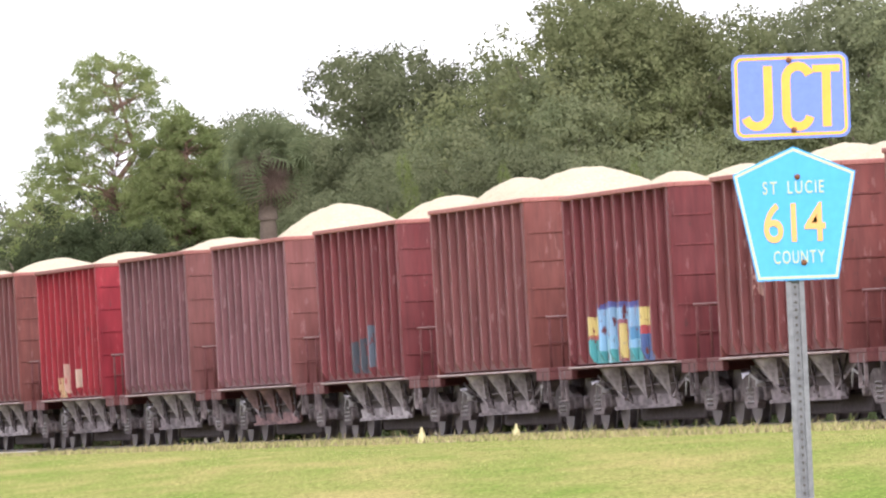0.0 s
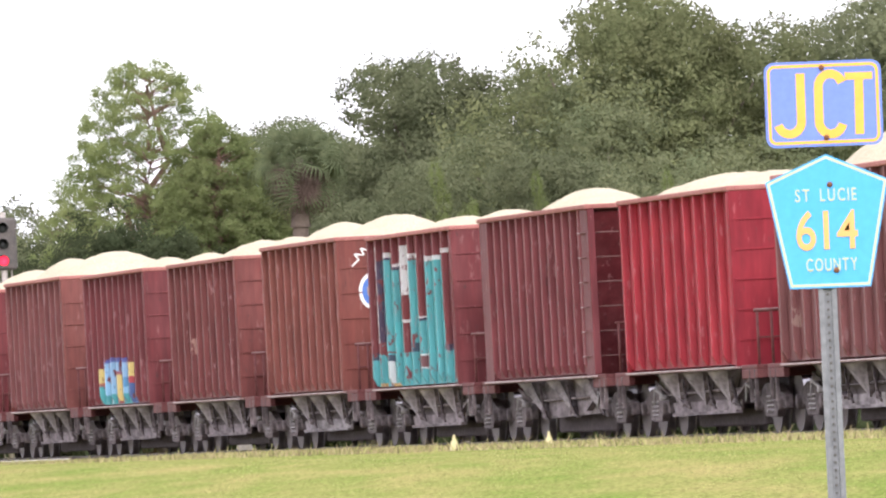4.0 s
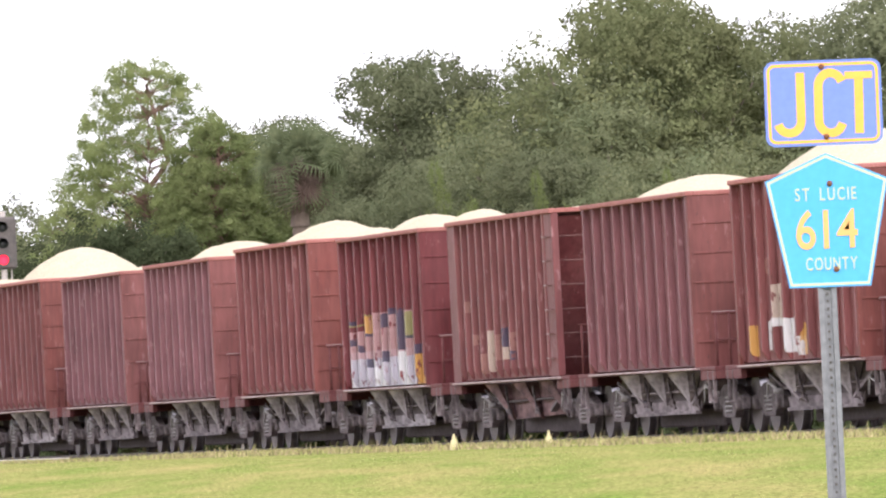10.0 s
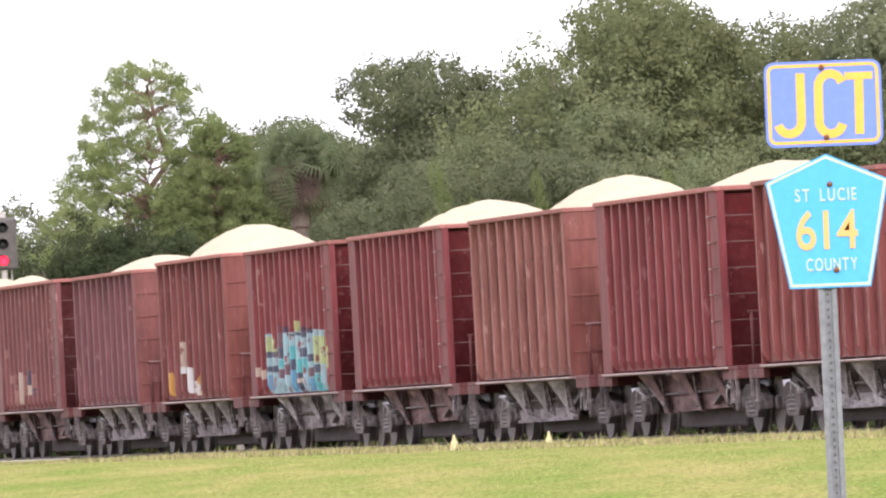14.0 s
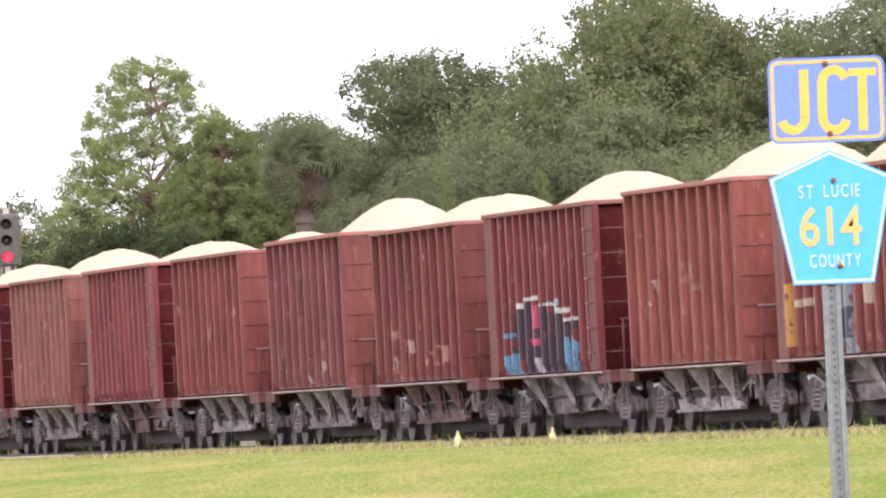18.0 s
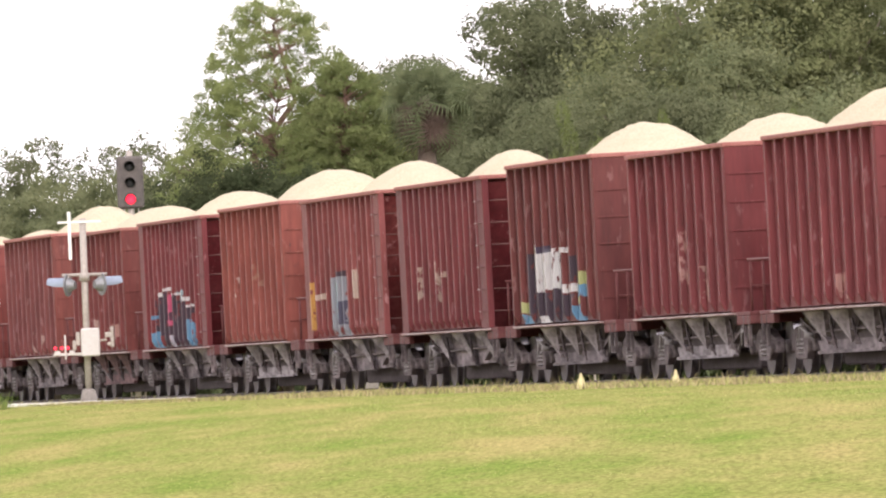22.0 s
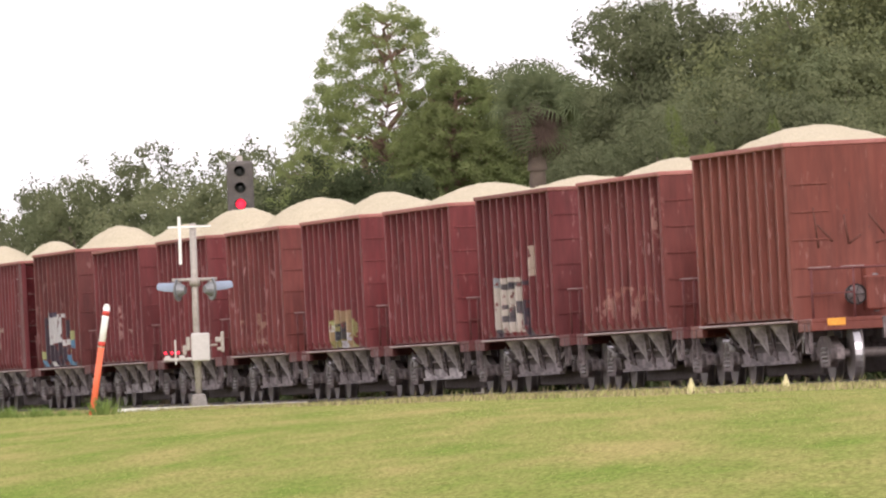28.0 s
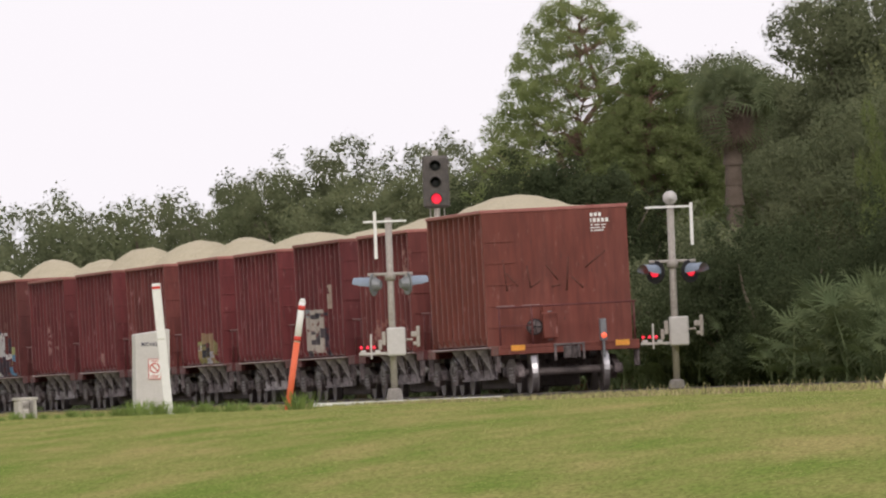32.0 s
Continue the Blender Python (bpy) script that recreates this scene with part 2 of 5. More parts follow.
YELLOW = paint("marker_yellow", (0.600, 0.540, 0.300), (0.500, 0.450, 0.250), 9.0, rough=0.7, swing=0.06)
CONCRETE = paint("concrete_base", (0.270, 0.250, 0.230), (0.180, 0.170, 0.155), 4.0, rough=0.9, bump=0.4)
BACK = paint("lamp_back_grey", (0.24, 0.25, 0.255), (0.13, 0.135, 0.14), 5.0, rough=0.5, metal=0.3)
# signal black lifted to grey: distant haze is put into the colour
SIGNAL = paint("greyed_signal_black", (0.10, 0.092, 0.086), (0.16, 0.14, 0.125), 5.0, rough=0.85)
INK = paint("dark_ink", (0.06, 0.06, 0.10), (0.10, 0.10, 0.13), 9.0, rough=0.7, bump=0)
RED_ON = lamp_glow("red_lamp_lit", (1.0, 0.03, 0.06), 2.2)
PALE_STONE = paint("pale_concrete", (0.50, 0.47, 0.42), (0.33, 0.31, 0.28), 6.0, rough=0.9, bump=0.3)
RED_PRINT = paint("red_print", (0.55, 0.10, 0.08), (0.48, 0.09, 0.08), 9.0, rough=0.6, bump=0)
GLASS_OFF = paint("lens_unlit", (0.03, 0.035, 0.035), (0.06, 0.06, 0.06), 9.0, rough=0.2)
REFLECT = paint("amber_reflector", (0.75, 0.33, 0.05), (0.62, 0.25, 0.04), 9.0, rough=0.4)


# ---- mesh helpers ----
def mesh_of(name, verts, faces, smooth=False):
    me = bpy.data.meshes.new(name)
    me.from_pydata([tuple(v) for v in verts], [], [tuple(f) for f in faces])
    if smooth:
        me.polygons.foreach_set("use_smooth", [True] * len(me.polygons))
    me.update()
    return me


def quads(name, v, smooth=False):
    """A mesh of loose quads from an array n x 4 x 3."""
    v = np.asarray(v, dtype=np.float32)
    n = len(v)
    me = bpy.data.meshes.new(name)
    me.vertices.add(4 * n)
    me.vertices.foreach_set("co", v.reshape(-1))
    me.loops.add(4 * n)
    me.loops.foreach_set("vertex_index", np.arange(4 * n, dtype=np.int32))
    me.polygons.add(n)
    me.polygons.foreach_set("loop_start", np.arange(0, 4 * n, 4, dtype=np.int32))
    me.update(calc_edges=True)
    return me


def box_bm(bm, x0, x1, y0, y1, z0, z1, m=None, taper=0.0):
    vs = [bm.verts.new((x + (taper if x < (x0 + x1) / 2 else -taper) * (z > (z0 + z1) / 2), y, z)) for z in (z0, z1) for y in (y0, y1) for x in (x0, x1)]
    if m is not None:
        for v in vs:
            v.co = m @ v.co
    for f in ((0, 2, 3, 1), (4, 5, 7, 6), (0, 1, 5, 4), (1, 3, 7, 5), (3, 2, 6, 7), (2, 0, 4, 6)):
        bm.faces.new([vs[i] for i in f])


def boxes(name, rows, bevel=0.0):
    """One mesh from boxes (x0, x1, y0, y1, z0, z1)."""
    bm = bmesh.new()
    for r in rows:
        box_bm(bm, *r)
    return close(name, bm, bevel)


def close(name, bm, bevel=0.0, smooth=False):
    if bevel:
        bmesh.ops.bevel(bm, geom=bm.edges[:], offset=bevel, segments=1, affect="EDGES")
    bmesh.ops.recalc_face_normals(bm, faces=bm.faces[:])
    me = bpy.data.meshes.new(name)
    bm.to_mesh(me)
    bm.free()
    if smooth:
        me.polygons.foreach_set("use_smooth", [True] * len(me.polygons))
    return me


def rod_bm(bm, a, b, r0, r1=None, seg=8):
    """A closed rod from a to b."""
    a, b = Vector(a), Vector(b)
    r1 = r0 if r1 is None else r1
    q = (b - a).to_track_quat("Z", "Y")
    ring = [[bm.verts.new(c + q @ Vector((r * math.cos(k * math.tau / seg), r * math.sin(k * math.tau / seg), 0))) for k in range(seg)] for c, r in ((a, r0), (b, r1))]
    for k in range(seg):
        bm.faces.new((ring[0][k], ring[0][(k + 1) % seg], ring[1][(k + 1) % seg], ring[1][k]))
    bm.faces.new(ring[0][::-1])
    bm.faces.new(ring[1])


def rods(name, rows, seg=8, smooth=True):
    bm = bmesh.new()
    for r in rows:
        rod_bm(bm, *r, seg=seg)
    return close(name, bm, smooth=smooth)


def prism(name, outline, depth, axis="y", bevel=0.0):
    """An outline of (a, b) pairs pushed through depth (from, to) along an axis."""
    bm = bmesh.new()

    def p(a, b, d):
        return {"x": (d, a, b), "y": (a, d, b), "z": (a, b, d)}[axis]
    lo = [bm.verts.new(p(a, b, depth[0])) for a, b in outline]
    hi = [bm.verts.new(p(a, b, depth[1])) for a, b in outline]
    n = len(outline)
    bm.faces.new(lo)
    bm.faces.new(hi)
    for k in range(n):
        bm.faces.new((lo[k], lo[(k + 1) % n], hi[(k + 1) % n], hi[k]))
    return close(name, bm, bevel)


def put(name, me, material, parent=None, m=None, label=""):
    """Links one mesh as an object, under a thing where one is given; the material sits on the object, so meshes are shared."""
    ob = new(name, me)
    if not me.materials:
        me.materials.append(None)
    ob.material_slots[0].link = "OBJECT"
    ob.material_slots[0].material = material
    if parent:
        ob.parent = parent
    if m is not None:
        ob.matrix_basis = m
    if label:
        ob["label"] = label
    return ob


def thing(name, m, label, category, group=""):
    ob = new(name)
    ob.empty_display_size = 0.2
    ob.matrix_basis = m
    return tagged(ob, label, category, group)


# ---- the line of the track and the lie of the land ----
RAIL_TOP = 1.43
PITCH = 12.7
_s = np.arange(-460.0, 720.0, 1.0)
_c = np.clip(_s, -90, 300) / 100
_h = 0.1707 - 0.0185 * _c + 0.0114 * _c ** 2
_x = np.concatenate([[0], np.cumsum(-np.sin((_h[1:] + _h[:-1]) / 2))])
_y = np.concatenate([[0], np.cumsum(np.cos((_h[1:] + _h[:-1]) / 2))])
_x, _y = _x - _x[460] + 7.583, _y - _y[460] + 180.4


def track(s):
    return float(np.interp(s, _s, _x)), float(np.interp(s, _s, _y)), float(np.interp(s, _s, _h))


def train_at(t):
    """How far along the track the rear face of the last car's body is."""
    return -161.1 + 15.4684 * (t - 16) + 0.5305 * ((t - 16) / 10) ** 2


def land(x, y):
    """Height of the ground: the field climbs towards the bed of the track and lies level behind it."""
    w = (np.interp(y, _y, _x) - x) * 0.985
    q = np.clip((w - 15.5) / 26, 0, 1)
    z = 1.33 * (1 - q * q * (3 - 2 * q))
    z = np.where(w < 4.4, 1.33 - 0.2 * np.clip((4.4 - w) / 1.2, 0, 1), z)
    z = np.where(w < -4.0, 1.13 + 0.2 * np.clip((-4.0 - w) / 3.0, 0, 1), z)
    return z + 0.025 * np.sin(x * 0.31 + y * 0.05) * np.clip((w - 16) / 8, 0, 1)


def spot(b, d):
    """A place on the ground from its bearing (thousandths of a radian) and distance."""
    x = d * b / 1000
    return x, d, float(land(x, d))


# ---- ground ----
def grid_mesh(name, xs, ys, height):
    X, Y = np.meshgrid(xs, ys)
    Z = height(X, Y)
    v = np.stack([X, Y, Z], -1).reshape(-1, 3)
    w, h = len(xs), len(ys)
    f = [(j * w + i, j * w + i + 1, (j + 1) * w + i + 1, (j + 1) * w + i) for j in range(h - 1) for i in range(w - 1)]
    return mesh_of(name, v, f, True)


gx = np.concatenate([[-3000, -1200, -500, -250], np.arange(-120, -60, 6), np.arange(-60, 60, 1.5), np.arange(60, 130, 6), [250, 500, 1200, 3000]])
gy = np.concatenate([[-3000, -1200, -600], np.arange(-300, 40, 12), np.arange(40, 340, 3.0), np.arange(340, 760, 14), [1200, 2000, 3500]])
ground = put("ground", grid_mesh("ground", gx, gy, land), GRASS)
tagged(ground, "mown yellow-green grass field rising to the railway", "ground", kind="structure")


def strip(name, offsets, s0, s1, step):
    """A band along the track from (sideways offset, height) pairs."""
    v, f, n = [], [], len(offsets)
    ss = np.arange(s0, s1, step)
    for s in ss:
        x, y, h = track(s)
        for o, z in offsets:
            v.append((x + math.cos(h) * o, y + math.sin(h) * o, z))
    for k in range(len(ss) - 1):
        for i in range(n - 1):
            f.append((k * n + i, k * n + i + 1, (k + 1) * n + i + 1, (k + 1) * n + i))
    return mesh_of(name, v, f)


bed = put("ballast", strip("ballast", [(-3.6, 1.1), (-2.0, 1.30), (2.0, 1.30), (3.6, 1.1)], -440, 690, 5), BALLAST)
tagged(bed, "dusty dark grey crushed stone track bed", "ballast", kind="structure")
for o in (-0.7525, 0.7525):
    p = [(-0.07, 1.26), (-0.07, 1.28), (-0.012, 1.30), (-0.012, 1.385), (-0.035, 1.39), (-0.035, 1.43), (0.035, 1.43), (0.035, 1.39), (0.012, 1.385), (0.012, 1.30), (0.07, 1.28), (0.07, 1.26)]
    r = put("rail", strip("rail", [(o + a, z) for a, z in p], -440, 690, 4), RAIL)
    tagged(r, "steel rail with a bright worn top", "rail", "rails of the track", "structure")
tv = []
for k in range(1300):
    x, y, h = track(-100 + 0.55 * k)
    q = pose(x, y, 1.31 + random.uniform(-0.015, 0.015), 0, 0, math.degrees(h) + random.uniform(-1, 1))
    tv.append([q @ Vector(c) for c in ((-1.3, -0.11, 0), (1.3, -0.11, 0), (1.3, 0.11, 0), (-1.3, 0.11, 0))])
    tv.append([q @ Vector(c) for c in ((-1.3, -0.11, -0.1), (-1.3, 0.11, -0.1), (-1.3, 0.11, 0), (-1.3, -0.11, 0))])
    tv.append([q @ Vector(c) for c in ((-1.3, -0.11, -0.1), (1.3, -0.11, -0.1), (1.3, -0.11, 0), (-1.3, -0.11, 0))])
ties = put("railway_ties", quads("railway_ties", [[tuple(c) for c in f] for f in tv]), TIE)
tagged(ties, "weathered grey-brown wooden railway ties", "railway ties", kind="stuff")


# ---- the train ----
HL, HW, ZS, ZT = 4.6, 1.58, 0.99, 3.81


def rib_mesh(y, sign, w=0.06):
    """A hat-shaped post on the car's side, tapered at its foot."""
    bm = bmesh.new()
    rows = []
    for z, d in ((ZS + 0.10, 0.04), (ZS + 0.24, 0.11), (ZT - 0.078, 0.11)):
        rows.append([bm.verts.new((sign * (1.47 + o), y + s * k * w, z)) for s, k, o in ((-1, 1.3, 0), (-1, 1, d), (1, 1, d), (1, 1.3, 0))])
    for a, b in zip(rows, rows[1:]):
        for i in range(3):
            bm.faces.new((a[i], a[i + 1], b[i + 1], b[i]))
    bm.faces.new(rows[0])
    bm.faces.new(rows[-1])
    return close("rib", bm)


def ring(name, x, y, t, z0, z1):
    return boxes(name, [(-x, -x + t, -y, y, z0, z1), (x - t, x, -y, y, z0, z1), (-x + t, x - t, -y, -y + t, z0, z1), (-x + t, x - t, y - t, y, z0, z1)], 0.012)


def load_mesh(name, humps, seed):
    """Crushed stone tipped in rounded cones (x, y, height, spread), lumpy, lying within the car's rim."""
    nx, ny = 27, 57
    v, f = [], []
    for j in range(ny):
        for i in range(nx):
            x, y = (i / (nx - 1) * 2 - 1) * 1.44, (j / (ny - 1) * 2 - 1) * 4.5
            top = 0.0
            for hx, hy, h, w in humps:
                long = 3.4 if w > 0.8 else 2.4
                wide = min(1.42, math.sqrt(max(0.3, 1.6 * w * w - (0.19 * long) ** 2)))
                r = math.hypot((x - hx) / wide, (y - hy) / long)
                top = max(top, h * (1 - (math.sqrt(r * r + 0.64) - 0.8) / 0.481))
            edge = min(1.0, 6 * (1 - abs(y) / 4.5), 4 * (1 - abs(x) / 1.44))
            lumps = 0.035 * noise.noise((x * 3.1, y * 1.9, seed * 7.7)) + 0.02 * noise.noise((x * 9, y * 8, seed * 3.1))
            v.append((x, y, edge * (max(top, 0.06 * (1 - (x / 1.44) ** 2)) + lumps)))
    for j in range(ny - 1):
        for i in range(nx - 1):
            a = j * nx + i
            f.append((a, a + 1, a + nx + 1, a + nx))
    return mesh_of(name, v, f, True)


PANEL = {s: boxes("side_panel", [(min(s * 1.42, s * 1.475), max(s * 1.42, s * 1.475), -HL + 0.02, HL - 0.02, ZS + 0.08, ZT - 0.072)]) for s in (-1, 1)}
PANEL_B = {s: boxes("side_panel", [(min(s * 1.42, s * 1.475), max(s * 1.42, s * 1.475), -4.48, 4.48, ZS + 0.08, ZT - 0.072)]) for s in (-1, 1)}
RIBS = {s: [rib_mesh(-HL + 0.12 + k * (2 * HL - 0.24) / 10, s) for k in range(11)] for s in (-1, 1)}
RIBS_B = {s: [rib_mesh(-4.4 + k * 8.8 / 12, s, 0.07) for k in range(13)] for s in (-1, 1)}
CHORDS = ring("top_chord", HW + 0.02, HL + 0.03, 0.13, ZT - 0.075, ZT)
CHORDS_B = ring("top_chord", HW + 0.02, 5.2, 0.13, ZT - 0.075, ZT)
SILLS = {s: boxes("side_sill", [(min(s * 1.36, s * 1.60), max(s * 1.36, s * 1.60), -HL, HL, ZS + 0.01, ZS + 0.05)], 0.012) for s in (-1, 1)}
SILLS_B = {s: boxes("side_sill", [(min(s * 1.36, s * 1.60), max(s * 1.36, s * 1.60), -5.2, 5.2, ZS + 0.01, ZS + 0.05)], 0.012) for s in (-1, 1)}


def end_mesh(s, y, inset=0.0):
    """An end wall with folded corners."""
    bm = bmesh.new()
    box_bm(bm, -1.57, 1.57, min(s * (y + 0.01), s * (y - 0.08)), max(s * (y + 0.01), s * (y - 0.08)), ZS + 0.05, ZT - 0.072)
    return close("end_wall", bm, 0.008)


ENDS = {s: end_mesh(s, HL) for s in (-1, 1)}
ENDS_B = {s: prism("end_wall", [(s * 5.05, ZT - 0.12), (s * 4.97, ZT - 0.12), (s * 3.2, ZS + 0.05), (s * 3.28, ZS + 0.05)], (-1.42, 1.42), "x") for s in (-1, 1)}
POST_B = boxes("corner_post", [(-0.06, 0.06, -0.09, 0.09, ZS + 0.06, ZT - 0.072)], 0.012)
POST_W = boxes("corner_plate", [(-0.02, 0.02, -0.3, 0.3, ZS + 0.06, ZT - 0.072)], 0.008)
RUNG = rods("rung", [((-0.2, 0, 0), (0.2, 0, 0), 0.011), ((-0.2, 0, 0), (-0.2, 0.06, 0), 0.011), ((0.2, 0, 0), (0.2, 0.06, 0), 0.011)], 6)
LEDGE = boxes("ledge", [(-0.30, 0.30, -0.03, 0.0, -0.014, 0.014)], 0.003)
RAILING = rods("end_railing", [((-1.5, 0, 1.86), (1.5, 0, 1.86), 0.022), ((-1.45, 0, 1.05), (-1.45, 0, 1.86), 0.022), ((1.45, 0, 1.05), (1.45, 0, 1.86), 0.022),
                               ((-0.75, 0, 1.05), (-0.75, 0, 1.86), 0.02), ((-1.45, 0, 1.46), (-0.75, 0, 1.46), 0.014)], 6)
GLINT_BAR = rods("worn_grip", [((-0.19, 0, 1.885), (0.19, 0, 1.885), 0.013)], 6)
PLATFORM = boxes("end_platform", [(-1.52, 1.52, -0.62, 0.62, 0.0, 0.07), (-1.52, 1.52, -0.64, -0.55, -0.13, 0.0), (-1.52, -1.42, -0.55, 0.6, -0.14, 0.0), (1.42, 1.52, -0.55, 0.6, -0.14, 0.0)], 0.01)
STEP = boxes("step", [(-0.03, 0.03, -0.22, 0.22, -0.5, -0.47), (-0.03, 0.03, -0.22, -0.19, -0.5, 0), (-0.03, 0.03, 0.19, 0.22, -0.5, 0)], 0.004)
CENTRE_SILL = boxes("centre_sill", [(-0.33, -0.28, -6.0, 6.0, 0.68, 1.02), (0.28, 0.33, -6.0, 6.0, 0.68, 1.02), (-0.33, 0.33, -6.0, 6.0, 1.0, 1.04)])
COUPLER = prism("coupler", [(-0.07, 0), (0.07, 0), (0.07, 0.45), (0.17, 0.52), (0.17, 0.72), (0.02, 0.70), (0.0, 0.60), (-0.06, 0.62), (-0.12, 0.74), (-0.18, 0.70), (-0.16, 0.50), (-0.07, 0.45)], (0.72, 0.98), "z", 0.015)
BRAKE = rods("brake_gear", [((-0.28, -5.2, 1.12), (-0.28, -5.2, 1.75), 0.05), ((-0.62, -5.25, 1.42), (-0.62, -4.7, 1.42), 0.03)], 10)
BRAKE_WHEEL = rods("brake_wheel", [tuple((Vector((0.27 * math.cos(k * math.tau / 14), 0, 0.27 * math.sin(k * math.tau / 14))), Vector((0.27 * math.cos((k + 1) * math.tau / 14), 0, 0.27 * math.sin((k + 1) * math.tau / 14))), 0.018)) for k in range(14)]
                   + [((0, 0, 0), (0.27 * math.cos(k * math.tau / 5), 0, 0.27 * math.sin(k * math.tau / 5)), 0.012) for k in range(5)], 5)


def chute_mesh(w=0.42, lean=0.0):
    """A discharge chute: a wedge that narrows downwards, with its flanges."""
    bm = bmesh.new()
    lo = [bm.verts.new(p) for p in ((-1.02, -0.10 + lean, 0.42), (1.02, -0.10 + lean, 0.42), (1.02, 0.10 + lean, 0.42), (-1.02, 0.10 + lean, 0.42))]
    hi = [bm.verts.new(p) for p in ((-1.36, -w, 0.97), (1.36, -w, 0.97), (1.36, w, 0.97), (-1.36, w, 0.97))]
    for k in range(4):
        bm.faces.new((lo[k], lo[(k + 1) % 4], hi[(k + 1) % 4], hi[k]))
    bm.faces.new(lo)
    bm.faces.new(hi)
    for c in (-1, 1):
        box_bm(bm, min(c * 1.03, c * 1.37), max(c * 1.03, c * 1.37), lean - 0.045, lean + 0.045, 0.40, 0.96)
    return close("chute", bm)


CHUTE_A, CHUTE_B = chute_mesh(0.5), chute_mesh(0.5, -0.5)


def solid(name, rows):
    """Plates of one outline each: (x0, x1, points of y and z)."""
    bm = bmesh.new()
    for x0, x1, pts in rows:
        lo, hi = [bm.verts.new((x0, y, z)) for y, z in pts], [bm.verts.new((x1, y, z)) for y, z in pts]
        bm.faces.new(lo)
        bm.faces.new(hi)
        n = len(pts)
        for k in range(n):
            bm.faces.new((lo[k], lo[(k + 1) % n], hi[(k + 1) % n], hi[k]))
    return close(name, bm)


def gusset_mesh(s, lean=0.0, half=0.52, foot=0.50):
    """A pointed hopper side, folded outwards along its middle."""
    bm = bmesh.new()
    top = [bm.verts.new((s * x, y, 0.99)) for x, y in ((1.30, -half), (1.44, 0.0), (1.30, half))]
    tip = bm.verts.new((s * 1.18, lean, foot))
    low = bm.verts.new((s * 1.12, lean, foot - 0.16))
    back = [bm.verts.new((s * 1.08, y, 0.99)) for y in (-half, half)] + [bm.verts.new((s * 1.06, lean, foot - 0.16))]
    for f in ((top[0], top[1], tip), (top[1], top[2], tip), (top[0], tip, low), (tip, top[2], low), (top[0], back[0], back[1], top[2], top[1]), (back[0], back[2], low, top[0]), (back[1], top[2], low, back[2]), (back[0], back[1], back[2])):
        bm.faces.new(f)
    return close("hopper_side", bm)


GUSSET = {s: gusset_mesh(s, -0.1, 0.86, 0.64) for s in (-1, 1)}
GUSSET_B = {s: gusset_mesh(s, -1.0, 0.55, 0.52) for s in (-1, 1)}
SLOPE_SIDE = {s: solid("slope_side", [(s * 1.02, s * 1.05, ((3.6, 0.99), (3.2, 0.46), (-2.2, 0.42), (-3.3, 0.99)))]) for s in (-1, 1)}
GATE = {s: solid("gate_plate", [(s * 1.05, s * 1.09, ((-2.25, 0.36), (3.15, 0.34), (3.3, 0.52), (-1.2, 0.54), (-2.75, 0.74))), (s * 1.05, s * 1.15, ((-2.2, 0.33), (3.1, 0.31), (3.1, 0.36), (-2.2, 0.38)))]) for s in (-1, 1)}
GATE_B = {s: solid("gate_plate", [(s * 1.04, s * 1.08, ((-2.9, 0.42), (2.6, 0.36), (3.4, 0.97), (-3.6, 0.97)))]) for s in (-1, 1)}
DOOR = boxes("hopper_door", [(-0.72, 0.72, -2.3, 3.1, 0.12, 0.42)], 0.03)
PIPE = rods("brake_pipe", [((-1.2, -4.1, 0.86), (-1.16, -2.9, 0.70), 0.022), ((-1.16, -2.9, 0.70), (-1.16, 3.2, 0.66), 0.022), ((-1.16, 3.2, 0.66), (-1.22, 4.0, 0.88), 0.022)], 6)
HOSE = rods("air_hose", [((-0.35, 5.75, 0.88), (-0.40, 5.95, 0.62), 0.03), ((-0.40, 5.95, 0.62), (-0.34, 6.15, 0.42), 0.03), ((-0.34, 6.15, 0.42), (-0.2, 6.3, 0.40), 0.035)], 6)
ROD = rods("brake_rod", [((-1.22, -0.42, 0.0), (-1.22, 0.42, 0.14), 0.02), ((-1.22, 0.42, 0.14), (-1.22, 0.50, -0.12), 0.018), ((-1.30, -0.42, 0.0), (-1.16, -0.42, 0.0), 0.05)], 6)
LEVER = rods("door_lever", [((0, 0.3, 0.92), (0, 0.0, 0.5), 0.022), ((0, 0.0, 0.5), (0, -0.25, 0.42), 0.022), ((-0.03, 0, 0.5), (0.04, 0, 0.5), 0.06)], 6)
SLOPE = {s: prism("slope_sheet", [(s * 2.0, 0.5), (s * 2.06, 0.46), (s * 4.3, 1.02), (s * 4.1, 1.02)], (-1.18, 1.18), "x") for s in (-1, 1)}


